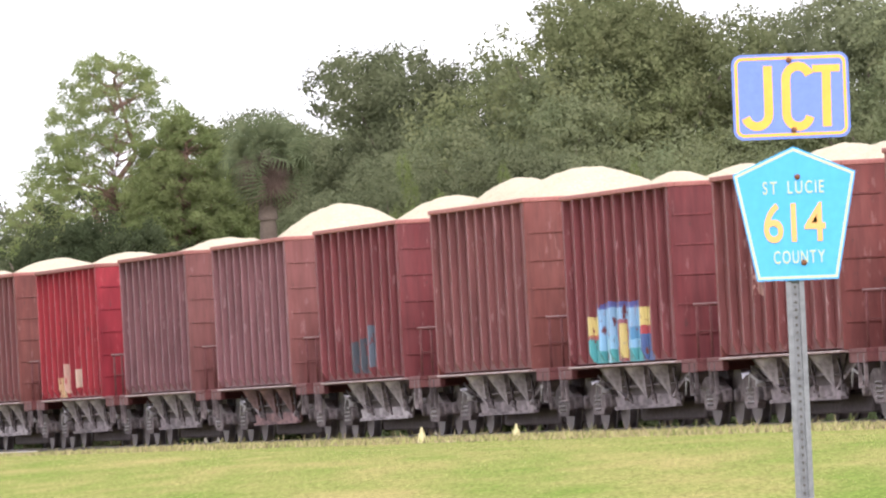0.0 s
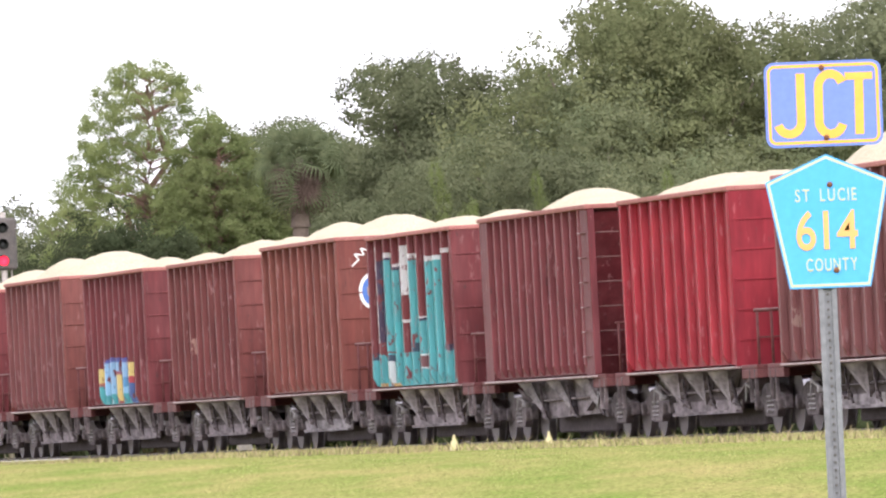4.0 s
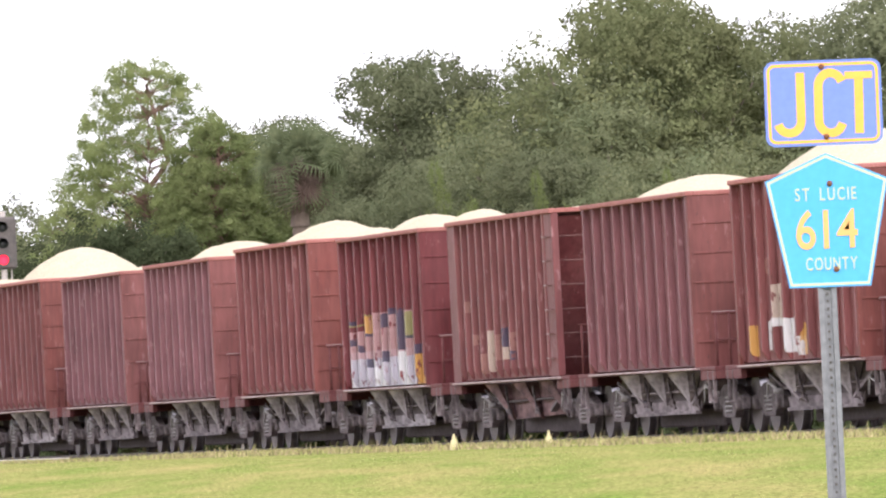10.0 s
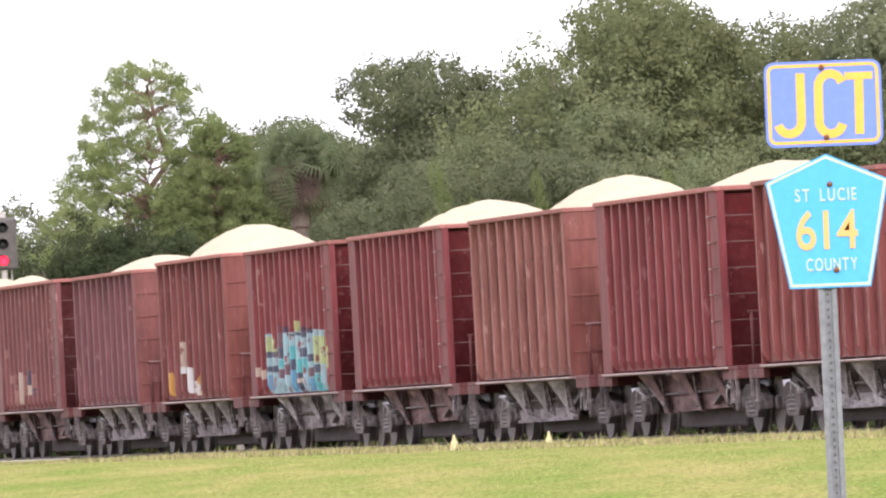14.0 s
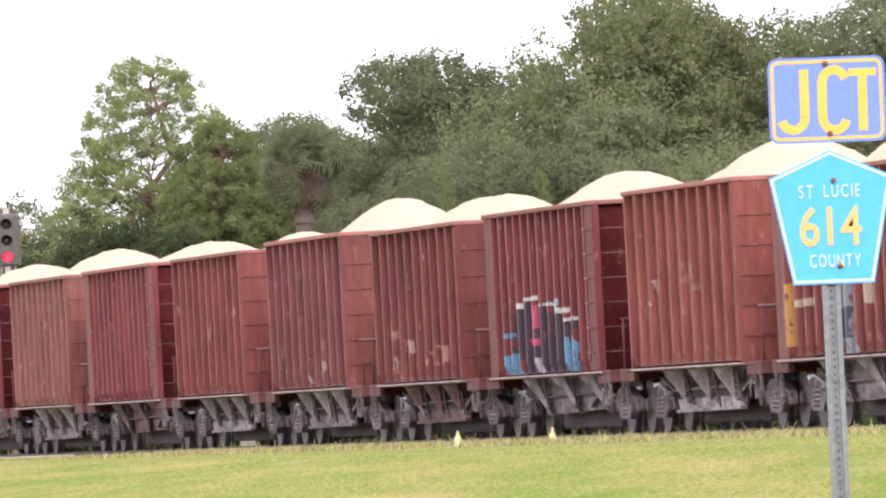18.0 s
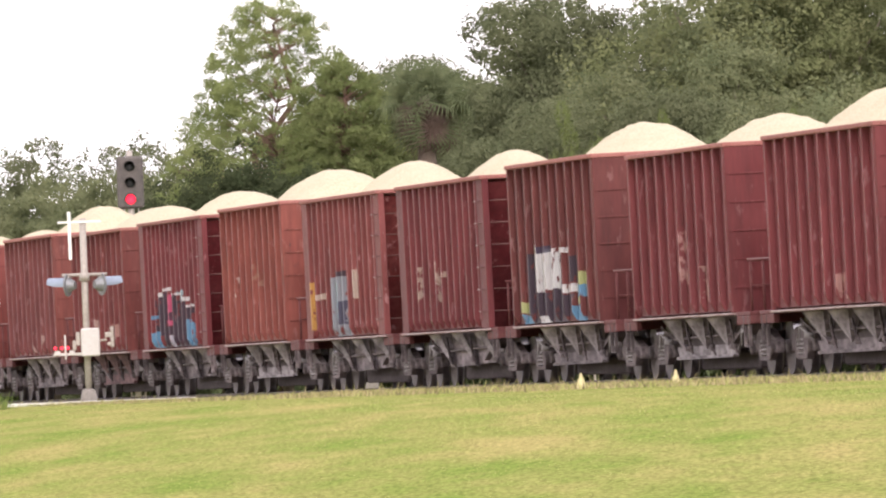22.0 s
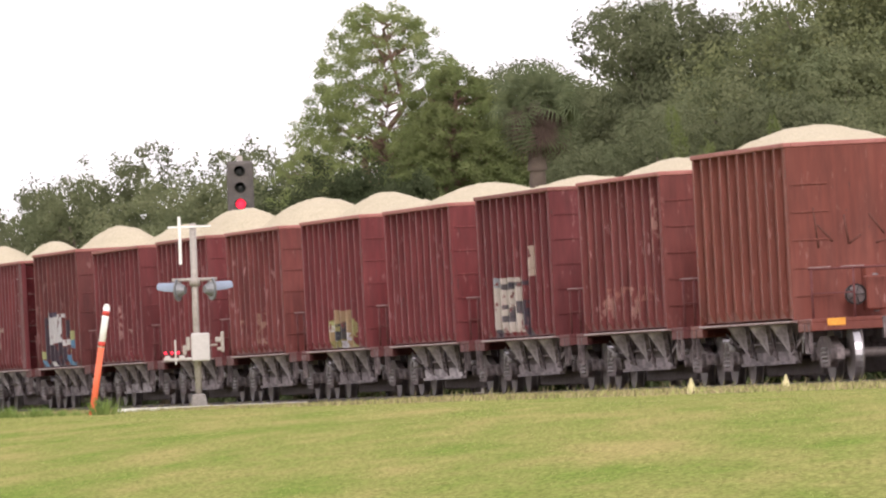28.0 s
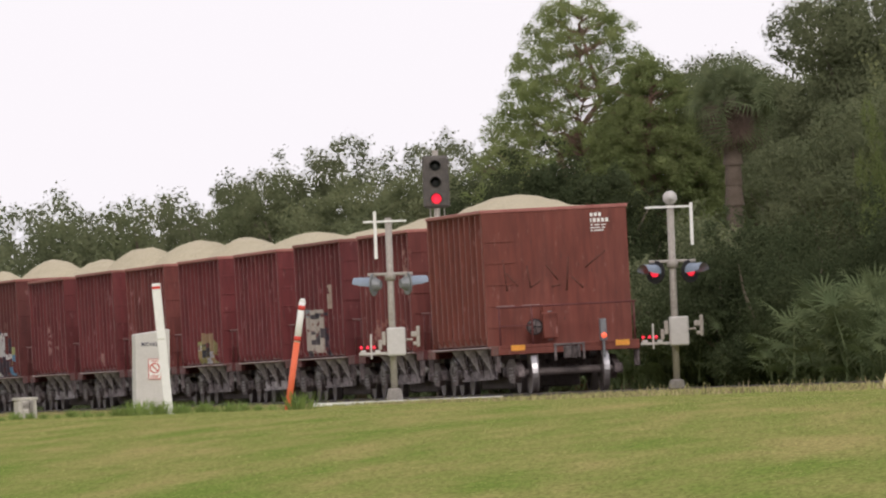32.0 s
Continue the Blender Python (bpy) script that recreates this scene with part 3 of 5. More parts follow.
def wheelset_mesh():
    """Two flanged wheels on an axle, in one turned piece."""
    bm = bmesh.new()
    seg = 28
    prof = [(-1.05, 0.06), (-0.86, 0.07), (-0.84, 0.14), (-0.83, 0.40), (-0.835, 0.455), (-0.72, 0.462), (-0.705, 0.485), (-0.685, 0.48), (-0.68, 0.42), (-0.72, 0.38), (-0.735, 0.15), (-0.68, 0.085),
            (0.68, 0.085), (0.735, 0.15), (0.72, 0.38), (0.68, 0.42), (0.685, 0.48), (0.705, 0.485), (0.72, 0.462), (0.835, 0.455), (0.83, 0.40), (0.84, 0.14), (0.86, 0.07), (1.05, 0.06)]
    rows = [[bm.verts.new((x, r * math.cos(k * math.tau / seg), r * math.sin(k * math.tau / seg))) for k in range(seg)] for x, r in prof]
    for j, (a, b) in enumerate(zip(rows, rows[1:])):
        for k in range(seg):
            f = bm.faces.new((a[k], a[(k + 1) % seg], b[(k + 1) % seg], b[k]))
            f.material_index = 1 if j in (4, 5, 17, 18) else 0
    bm.faces.new(rows[0])
    bm.faces.new(rows[-1])
    me = close("wheelset", bm)
    return me


def side_frame_mesh(s):
    """A cast truck side: arched over the axles, with window and bearing pockets."""
    out = [(-1.10, 0.36), (-1.10, 0.56), (-0.72, 0.64), (-0.42, 0.76), (0.42, 0.76), (0.72, 0.64), (1.10, 0.56), (1.10, 0.36), (0.72, 0.36), (0.66, 0.50), (0.40, 0.24), (-0.40, 0.24), (-0.66, 0.50), (-0.72, 0.36)]
    return prism("side_frame", out, (min(s * 0.96, s * 1.10), max(s * 0.96, s * 1.10)), "x", 0.018)


def spring_mesh(s):
    """The nest of coil springs in a truck side."""
    rows = []
    for y in (-0.17, 0.0, 0.17):
        for k in range(30):
            a, b = k * math.tau / 8, (k + 1) * math.tau / 8
            rows.append(((s * 1.06 + 0.065 * math.cos(a), y + 0.065 * math.sin(a), 0.30 + 0.009 * k), (s * 1.06 + 0.065 * math.cos(b), y + 0.065 * math.sin(b), 0.30 + 0.009 * (k + 1)), 0.017))
    return rods("spring_nest", rows, 4)


WHEELS = wheelset_mesh()
WHEELS.materials.append(None)
WHEELS.materials.append(None)
FRAMES = {s: side_frame_mesh(s) for s in (-1, 1)}
SPRINGS = {s: spring_mesh(s) for s in (-1, 1)}
BOLSTER = boxes("bolster", [(-1.06, 1.06, -0.2, 0.2, 0.5, 0.72), (-0.35, 0.35, -0.25, 0.25, 0.6, 0.74)], 0.02)
BEARING = rods("bearing", [((0.98, 0, 0), (1.16, 0, 0), 0.11)], 12)

# colours of the cars
OXIDE, BROWN, MAUVE, RED = (0.172, 0.031, 0.035), (0.19, 0.060, 0.056), (0.205, 0.096, 0.098), (0.29, 0.012, 0.026)
RUST, TAN, DARK = (0.225, 0.066, 0.050), (0.17, 0.052, 0.046), (0.135, 0.036, 0.036)
SHADES = {"oxide": (OXIDE, (0.24, 0.078, 0.076)), "brown": (BROWN, (0.26, 0.115, 0.10)), "mauve": (MAUVE, (0.28, 0.15, 0.148)), "red": (RED, (0.45, 0.05, 0.06)),
          "rust": (RUST, (0.30, 0.12, 0.085)), "tan": (TAN, (0.36, 0.20, 0.15)), "dark": (DARK, (0.22, 0.08, 0.065)), "worn": ((0.172, 0.040, 0.036), (0.25, 0.095, 0.082))}
WORDS = {"oxide": "dark oxide-red", "brown": "dull brown", "mauve": "faded grey-mauve", "red": "bright red", "rust": "orange-brown rusted", "tan": "brown and tan striped", "dark": "dark maroon", "worn": "scuffed rust-brown"}


def field(x0, x1, z0, z1, colour):
    """A sprayed field from parts of the side's length and height."""
    return (HL - HL * (x0 + x1), ZS + (ZT - ZS) * (z0 + z1) / 2, HL * (x1 - x0), (ZT - ZS) * (z1 - z0) / 2, colour)


SPRAYS = {"teal": (.07, .34, .36), "navy": (.045, .04, .075), "white": (.56, .56, .56), "oxide": (.15, .03, .032), "gold": (.46, .25, .06), "lilac": (.42, .41, .46), "pink": (.36, .22, .22), "olive": (.24, .23, .09),
          "straw": (.42, .34, .28), "scuff": (.26, .13, .11), "ice": (.27, .41, .45), "lime": (.34, .37, .16), "blue": (.09, .24, .37), "plum": (.13, .045, .06), "ink": (.035, .03, .045), "rose": (.48, .08, .16),
          "slate": (.23, .26, .29), "cream": (.47, .43, .38), "tan": (.30, .21, .12)}


def sprayed(text):
    """Sprayed fields named by colour, each with its stretch of the side's length and height in hundredths."""
    rows = [q.split() for q in text.replace(",", " ,").split(" ,")]
    return [field(*(float(v) / 100 for v in r[1:]), SPRAYS[r[0]]) for r in rows if r]


TEAL, ICE = (0.06, 0.34, 0.36), (0.30, 0.52, 0.58)
ART = {
    33: [field(.20, .75, 0, .18, TEAL), field(.29, .64, .10, .345, (.26, .46, .66)), field(.29, .64, .335, .37, (.09, .11, .32)), field(.20, .30, .18, .295, (.62, .52, .20)), field(.20, .30, .165, .19, (.40, .06, .05)), field(.42, .52, .03, .27, (.30, .06, .07)), field(.435, .51, .05, .245, (.60, .50, .18)), field(.54, .65, .15, .22, (.08, .24, .42)), field(.64, .75, .225, .33, (.62, .52, .20)), field(.65, .75, .02, .225, (.07, .09, .26)), field(.66, .74, .18, .225, (.40, .06, .05)), field(.32, .35, .01, .16, ICE), field(.22, .72, 0, .02, ICE)],
    30: sprayed("teal 0 98 0 24, teal 12 22 25 84, teal 22 32 25 77, teal 42 56 24 82, teal 29 40 24 44, teal 53 63 23 44, teal 66 77 23 80, teal 77 88 22 83, "
                "teal 84 89 22 42, navy 9 13 31 84, white 8 11 31 93, white 16 25 85 88, navy 16 25 84 85, white 25 35 79 81, navy 25 35 77 79, white 40 45 60 92, "
                "white 48 60 83 86, white 68 81 80 83, white 81 91 84 87, oxide 37 46 45 58, white 35 45 43 45, white 58 66 45 46, navy 58 66 43 45, navy 47 56 24 30, "
                "white 56 68 21 22, oxide 56 67 14 21, white 55 67 13 14, navy 15 23 19 23, white 15 22 0 19, navy 16 20 0 17, navy 88 95 23 27, navy 0 3 20 25, "
                "gold 19 29 0 5, gold 3 12 0 5, gold 93 98 0 9, navy 82 89 41 42"),
    23: sprayed("lilac 4 83 0 26, pink 6 85 21 39, pink 23 85 37 47, pink 36 85 46 50, white 4 11 0 23, white 34 47 0 15, white 67 78 0 24, gold 25 34 37 48, "
                "olive 78 86 32 49, gold 84 96 0 22, navy 66 73 25 51, navy 46 53 40 49, navy 57 63 48 52, navy 15 22 25 30, navy 14 20 13 20, navy 25 32 15 21, "
                "navy 44 53 18 25, navy 6 13 30 34, navy 7 13 43 46, navy 25 33 35 37, navy 77 85 32 34, navy 86 94 22 28, olive 4 23 42 43, olive 23 35 48 49"),
    22: sprayed("straw 34 38 7 32, straw 44 48 8 29, navy 5 10 19 22, scuff 11 13 44 51, scuff 18 24 24 30, scuff 25 28 6 19, scuff 38 60 14 30, navy 46 55 22 33, "
                "navy 52 61 13 19, straw 50 55 14 22"),
    20: sprayed("white 22 30 9 24, white 27 44 21 25, white 39 47 7 21, white 46 53 5 15, gold 11 13 6 22, gold 51 53 5 22, gold 73 75 6 23, straw 31 34 25 43, "
                "scuff 14 17 68 75, scuff 22 25 49 58"),
    19: sprayed("ice 17 91 0 43, lime 18 30 31 41, navy 17 29 27 31, navy 17 28 17 21, blue 15 26 5 15, plum 31 41 33 48, navy 30 39 26 33, teal 29 38 20 25, "
                "plum 28 37 13 19, navy 42 50 43 47, ice 40 49 23 42, plum 39 47 15 22, lime 51 60 43 50, navy 50 59 40 42, teal 49 58 25 34, navy 48 57 18 25, "
                "blue 47 55 0 18, navy 60 70 39 46, navy 59 68 26 32, teal 58 67 16 25, navy 57 66 12 16, straw 57 66 9 12, navy 57 65 0 9, navy 72 82 41 44, "
                "navy 70 80 23 28, plum 69 79 13 19, blue 68 78 0 12, lime 81 93 21 39, navy 80 90 15 20, teal 80 90 0 14, lime 92 100 17 32, straw 0 5 15 21, "
                "straw 7 16 13 19, scuff 8 11 63 87, gold 5 8 8 40"),
    12: sprayed("ink 19 28 12 42, ink 27 36 0 46, rose 37 48 19 43, ink 38 45 0 19, ink 46 55 0 42, ink 56 64 0 38, ink 64 73 0 37, ink 74 83 23 32, blue 10 19 25 28, "
                "blue 9 26 0 15, blue 72 83 0 23, white 20 29 42 45, white 29 39 46 48, white 39 49 46 49, white 48 59 42 44, ice 59 67 37 45, white 66 76 37 40, "
                "white 74 84 32 34, lilac 42 46 0 12, rose 35 47 19 23, ink 42 48 23 29"),
    10: sprayed("slate 33 54 0 44, ink 37 56 44 48, navy 41 51 11 27, straw 63 69 28 48, straw 7 26 29 33, straw 22 25 24 48, gold 0 4 8 42, ice 37 42 15 41"),
    9: sprayed("straw 14 24 22 45, straw 13 16 36 51, straw 29 34 0 27, straw 40 45 21 48, straw 44 55 37 41, straw 21 24 11 18"),
    8: sprayed("ink 18 28 0 45, ink 28 38 7 21, ink 37 50 0 21, ink 49 60 0 45, ink 63 73 26 42, ink 59 70 6 19, white 29 40 21 45, white 40 52 23 47, "
                "white 60 71 20 25, white 24 31 45 50, white 54 65 44 47, lime 7 18 9 16, lime 72 82 24 32, blue 7 18 0 8, blue 71 82 17 24, blue 70 80 0 12, "
                "lime 71 80 13 17, white 27 40 0 7, navy 31 43 45 49"),
    4: sprayed("olive 36 80 0 24, tan 46 71 21 31, ink 47 58 9 15, ink 57 65 9 22, lime 37 46 16 23, lilac 52 69 0 8, tan 64 71 0 21"),
    2: sprayed("cream 17 58 6 43, slate 19 29 37 43, ink 30 42 35 39, ink 40 61 37 40, ink 29 36 22 25, ink 29 45 13 17, ink 40 46 16 23, ink 50 68 18 27, "
                "ink 58 68 0 19, ink 14 24 0 8, straw 64 75 43 55, straw 70 74 55 63"),
    35: [field(.36, .42, .06, .26, (.05, .08, .10)), field(.5, .55, .06, .28, (.05, .08, .10)), field(.6, .66, .1, .36, (.10, .14, .18))],
    38: [field(.24, .36, .02, .18, (.5, .36, .2)), field(.38, .5, .06, .28, (.45, .3, .24)), field(.54, .7, .1, .24, (.5, .38, .3))],
    32: [field(.16, .2, .3, .6, (.42, .26, .22)), field(.3, .34, .34, .5, (.42, .26, .22))],
    13: [field(.12, .3, .3, .42, (.36, .2, .17)), field(.36, .42, .1, .3, (.42, .3, .26)), field(.56, .8, .12, .24, (.40, .24, .2)), field(.2, .3, .04, .2, (.40, .26, .22))],
    5: [field(.2, .28, .2, .3, (.34, .2, .15)), field(.5, .62, .1, .34, (.33, .2, .15))],
    1: [field(.14, .8, .2, .3, (.30, .13, .10)), field(.2, .32, .1, .26, (.36, .2, .17)), field(.55, .62, .04, .3, (.36, .2, .17)), field(.86, .9, .5, .9, (.36, .2, .17))],
    6: [field(.45, .5, .1, .4, (.38, .22, .19)), field(.6, .66, .06, .2, (.38, .22, .19))],
    7: [field(.5, .58, .2, .52, (.36, .21, .19)), field(.7, .76, .1, .3, (.4, .26, .22))],
    14: [field(.5, .55, .06, .22, (.42, .3, .26)), field(.68, .72, .05, .2, (.42, .3, .26))],
    11: [field(.2, .24, .36, .5, (.48, .38, .34)), field(.5, .62, .42, .58, (.30, .17, .12))],
    27: [field(.1, .13, .2, .6, (.3, .2, .17)), field(.8, .84, .1, .34, (.34, .22, .2))],
    31: [field(.9, .98, .4, .9, (.3, .12, .1))],
}
# cones of each load: sideways, lengthways, height, spread
HEAPS = ["0 1.4 .40 1.42", "0 2.4 .35 1.04", "0 .8 .28 1.06", "0 .4 .45 1.25", "0 2.3 .55 1.01, 0 -2 .3 .8", "0 .2 .65 1.22", "0 1.6 .64 1.0, 0 0 .64 1.0", "0 -1.2 .5 .95", "0 -1.2 .58 .98", "0 .6 .55 .85",
         "0 .2 .62 1.0", "0 -1.8 .64 1.15, 0 1 .4 .9", "0 -.4 .56 1.07", "0 1.2 .5 .95, 0 -1.2 .5 .95", "0 -2 .63 1.02", ".2 -1.8 .36 .8", ".2 -2 .42 1.14", "0 -1.8 .55 1.14", "0 -1 .47 1.16", "0 -2.4 .12 .6",
         "0 1.4 .65 1.4", "0 1.8 .38 1.1", "0 .2 .12 .6", "-.2 2.2 .36 .82, 0 -2 .33 .7", "0 2 .44 .96, 0 -2.6 .2 .64", "0 1.8 .4 1.0", "0 2.6 .18 .55", "0 0 .72 1.6", "-.2 1.8 .34 1.2, 0 -1 .3 1", "0 2.6 .42 .92",
         "-.2 2.2 .29 .75, 0 -1.6 .3 .8", "0 -1.8 .43 .92, -.4 1.8 .38 .77", "0 2.2 .39 .89, 0 -2.2 .38 .75", "0 2.6 .31 .6, .2 -1.8 .29 .7", "0 -2 .53 1.18, -.4 2 .48 .84", "0 -1.4 .44 .98", "0 -1.8 .62 1.12", "0 0 .3 1", "0 1 .3 1", "0 0 .35 1",
         "0 -1 .3 1", "0 0 .4 1", "0 1 .4 1"]
#        shade, open-ended, load, height added
CARS = ["rust 0 2 .16", "worn 0 0 -.02", "oxide 0 0 -.02", "oxide 0 4 -.05", "oxide 0 4 -.03", "worn 0 1 -.03", "oxide 0 3 -.01", "oxide 0 2 -.02", "dark 0 3 .10", "oxide 1 3 .0",
        "worn 1 2 .0", "rust 0 2 .06", "oxide 1 4 .0", "worn 0 2 -.03", "brown 0 0 .06", "worn 0 4 -.01", "oxide 1 2 .0", "tan 0 3 -.01", "oxide 1 0 .0", "oxide 1 1 .0",
        "brown 0 2 .04", "mauve 0 4 -.03", "brown 1 0 .0", "oxide 0 1 -.02", "brown 0 4 .06", "mauve 0 0 -.01", "mauve 0 0 -.04", "brown 0 2 .04", "red 0 1 -.02", "oxide 1 1 .0",
        "oxide 0 0 -.04", "rust 0 1 .04", "worn 0 1 -.04", "oxide 0 0 -.02", "brown 0 2 .05", "oxide 0 1 -.02", "mauve 0 2 -.04", "mauve 0 0 -.04", "red 0 1 -.05", "brown 0 1 .0",
        "oxide 0 0 .0", "brown 1 1 .0", "oxide 0 4 .0"]


def truck(car, s):
    """A two-axle truck under one end of a car."""
    tr = put("truck", BOLSTER, UNDER, car, pose(0, s * 4.75, 0))
    for c in (-1, 1):
        put("side_frame", FRAMES[c], UNDER, tr)
        put("spring_nest", SPRINGS[c], SPRING, tr)
        w = put("wheelset", WHEELS, WHEEL, tr, pose(0, c * 0.89, 0.46))
        w.material_slots[1].link = "OBJECT"
        w.material_slots[1].material = TREAD
        for e in (0, 180):
            put("bearing", BEARING, UNDER, tr, pose(0, c * 0.89, 0.46, 0, 0, e))
    return tr


def hopper_car(i):
    shade, open_ended, load, dz = CARS[i].split()
    kind_b, dz = open_ended == "1", float(dz)
    base, worn = SHADES[shade] if i else ((0.255, 0.088, 0.056), (0.31, 0.13, 0.09))
    rng = random.Random(100 + i)
    if i < 22:
        base, worn = [(a, g * 0.76, b * 0.82) for a, g, b in (base, worn)]
    else:
        base, worn = [(a, g * 0.86, b * 0.95) for a, g, b in (base, worn)]
    k = rng.uniform(0.9, 1.08) * (0.74 if i < 10 else 0.80 if i < 20 else 0.75)
    wear, thin = {"worn": 0.75, "tan": 0.5}.get(shade, 0.4), i in (1, 5, 6, 7, 9, 11, 13, 14, 27, 31, 32)
    body = car_paint("car_paint", tuple(c * k * 0.9 for c in base), tuple(c * k for c in worn), wear, ART.get(i, ()), 3.1 * i, thin)
    # ribs lighter than panels: worn paint, with their highlights also put into the colour
    post = car_paint("rib_paint", tuple((a * 0.35 + c * 0.65) * k for a, c in zip(base, worn)) if shade == "tan" else tuple((a * 0.62 + c * 0.42) * k for a, c in zip(base, worn)), tuple(min(0.6, c * 1.1) * k for c in worn), wear, ART.get(i, ()), 3.1 * i, thin)
    # end walls are mixed towards orange-brown, most on mauve and brown cars
    ruddy = {"mauve": 0.45, "brown": 0.42, "worn": 0.22, "tan": 0.3, "rust": 0.25, "oxide": 0.08, "dark": 0.1, "red": 0.0}[shade] if i else 0.0
    end_paint = car_paint("end_paint", tuple((a * (1 - ruddy) + c * ruddy) * k * 0.9 for a, c in zip(base, (0.30, 0.088, 0.056))), tuple((a * (1 - ruddy) + c * ruddy) * k * 0.9 for a, c in zip(worn, (0.32, 0.115, 0.08))), 0.25, (), 3.1 * i + 1.7)
    dust = (DUSK_CHUTE, GREY_CHUTE, GREY_CHUTE, GREY_CHUTE, CHUTE)[0 if i in (13, 18, 16, 22, 36) else 3 if kind_b else 1 + i % 4]
    text = WORDS[shade] + " hopper car loaded with pale stone" + (", spray-painted side" if i in (2, 8, 10, 12, 19, 23, 30, 33) else "")
    car = thing("hopper_car", Matrix(), text, "hopper car", "cars of the train")
    up = Matrix.Translation((0, 0, ZS)) @ Matrix.Diagonal((1, 1, 1 + dz / (ZT - ZS), 1)) @ Matrix.Translation((0, 0, -ZS))
    panels, ribs, sills, ends = (PANEL_B, RIBS_B, SILLS_B, ENDS_B) if kind_b else (PANEL, RIBS, SILLS, ENDS)
    for s in (-1, 1):
        put("side_panel", panels[s], body, car, up)
        for me in ribs[s]:
            put("rib", me, post, car, up)
        put("side_sill", sills[s], SILL, car)
        put("end_wall", ends[s], body if kind_b else end_paint, car, up)
        turn = pose(0, 0, 0, 0, 0, 0 if s < 0 else 180)
        if kind_b:
            for c in (-1, 1):
                put("corner_plate", POST_W, body, car, up @ pose(c * 1.54, s * 4.72, 0))
                put("corner_post", POST_B, body, car, up @ pose(c * 1.5, s * 5.1, 0))
            for z in (1.35, 1.75, 2.15, 2.55, 2.95, 3.35):
                put("rung", RUNG, RUNG_IRON, car, turn @ pose(-1.2, -5.1, z))
                put("side_rung", RUNG, RUNG_IRON, car, turn @ pose(-1.62, -4.75, z, 0, 0, -90))
        else:
            for z in (1.44, 1.9, 2.36, 2.82, 3.28):
                put("ledge", LEDGE, end_paint, car, turn @ pose(-1.2, -HL - 0.0, z))
            railing = put("end_railing", RAILING, IRON, car, turn @ pose(0, -HL - 1.2, 0))
            # short pale bars added on the top rail stand for its glints
            for gx_at in (-1.31, -0.76):
                put("worn_grip", GLINT_BAR, GLINT_IRON, railing, pose(gx_at, 0, 0), "pale bar for the glint on the railing")
        put("end_platform", PLATFORM, IRON if i else end_paint, car, turn @ pose(0, -HL - 0.72, 0.98))
        for c in (-1, 1):
            put("step", STEP, UNDER, car, turn @ pose(c * 1.5, -HL - 0.95, 0.98))
        put("coupler", COUPLER, UNDER, car, pose(0, s * 5.72, 0, 0, 0, 0 if s > 0 else 180))
        put("gate_plate", (GATE_B if kind_b else GATE)[s], dust, car)
        put("slope_sheet", SLOPE[s], GREY_CHUTE, car)
        if not kind_b:
            put("slope_side", SLOPE_SIDE[s], SHADED_GEAR, car)
        for y in ((2.9, 0.15, -2.5) if kind_b else (2.55, 0.5, -1.55)):
            put("hopper_side", (GUSSET_B if kind_b else GUSSET)[s], CHUTE if dust is not DUSK_CHUTE else dust, car, pose(0, y, 0))
            put("door_lever", LEVER, UNDER, car, pose(s * 1.2, y - 1.05, 0, rng.uniform(-8, 8)))
        truck(car, s)
    put("top_chord", CHORDS_B if kind_b else CHORDS, CHORD, car, Matrix.Translation((0, 0, dz)))
    # door and chutes also carry the shade under the car in their colour
    put("hopper_door", DOOR, SHADED_GEAR, car)
    put("brake_pipe", PIPE, UNDER, car)
    put("air_hose", HOSE, BLACK, car)
    for y in (-3.9, 3.75):
        put("brake_rod", ROD, SPRING, car, pose(0, y, 0.62))
    put("centre_sill", CENTRE_SILL, UNDER, car)
    put("brake_gear", BRAKE, UNDER, car)
    put("brake_wheel", BRAKE_WHEEL, BLACK, car, pose(-0.62, -5.25, 1.42) @ Matrix.Scale(0.62, 4))
    for y in ((-2.4, -0.9, 0.6) if kind_b else (2.7, 1.35, 0.0, -1.35)):
        put("chute", CHUTE_B if kind_b else CHUTE_A, SHADED_GEAR, car, pose(0, y, 0) @ Matrix.Diagonal((0.74, 1, 1, 1)))
    humps = [tuple(float(q) for q in cone.split()) for cone in HEAPS[i].split(",")]
    put("load", load_mesh("load", humps, i), LOAD, car, Matrix.Translation((0, 0, ZT + dz - 0.03)), "heaped pale crushed limestone")
    return car


cars = [hopper_car(i) for i in range(len(CARS))]

# the last car's rear: bars of its marks, end-of-train device, reflectors, dark scrawl
tail = cars[0]
rows = []
for z, h, ws in ((3.76, 0.08, (0.06, 0.06, 0.06)), (3.64, 0.085, (0.03, 0.06, 0.06, 0.06, 0.06)), (3.54, 0.025, (0.05, 0.12, 0.1)), (3.48, 0.025, (0.08, 0.1, 0.08)), (3.42, 0.025, (0.05, 0.2))):
    x = 0.78
    for w in ws:
        rows.append((x, x + w, -HL - 0.02, -HL - 0.012, z - h / 2, z + h / 2))
        x += w + 0.03
put("reporting_marks", boxes("reporting_marks", rows), WHITE, tail, label="white stencilled marks")
scrawl = []
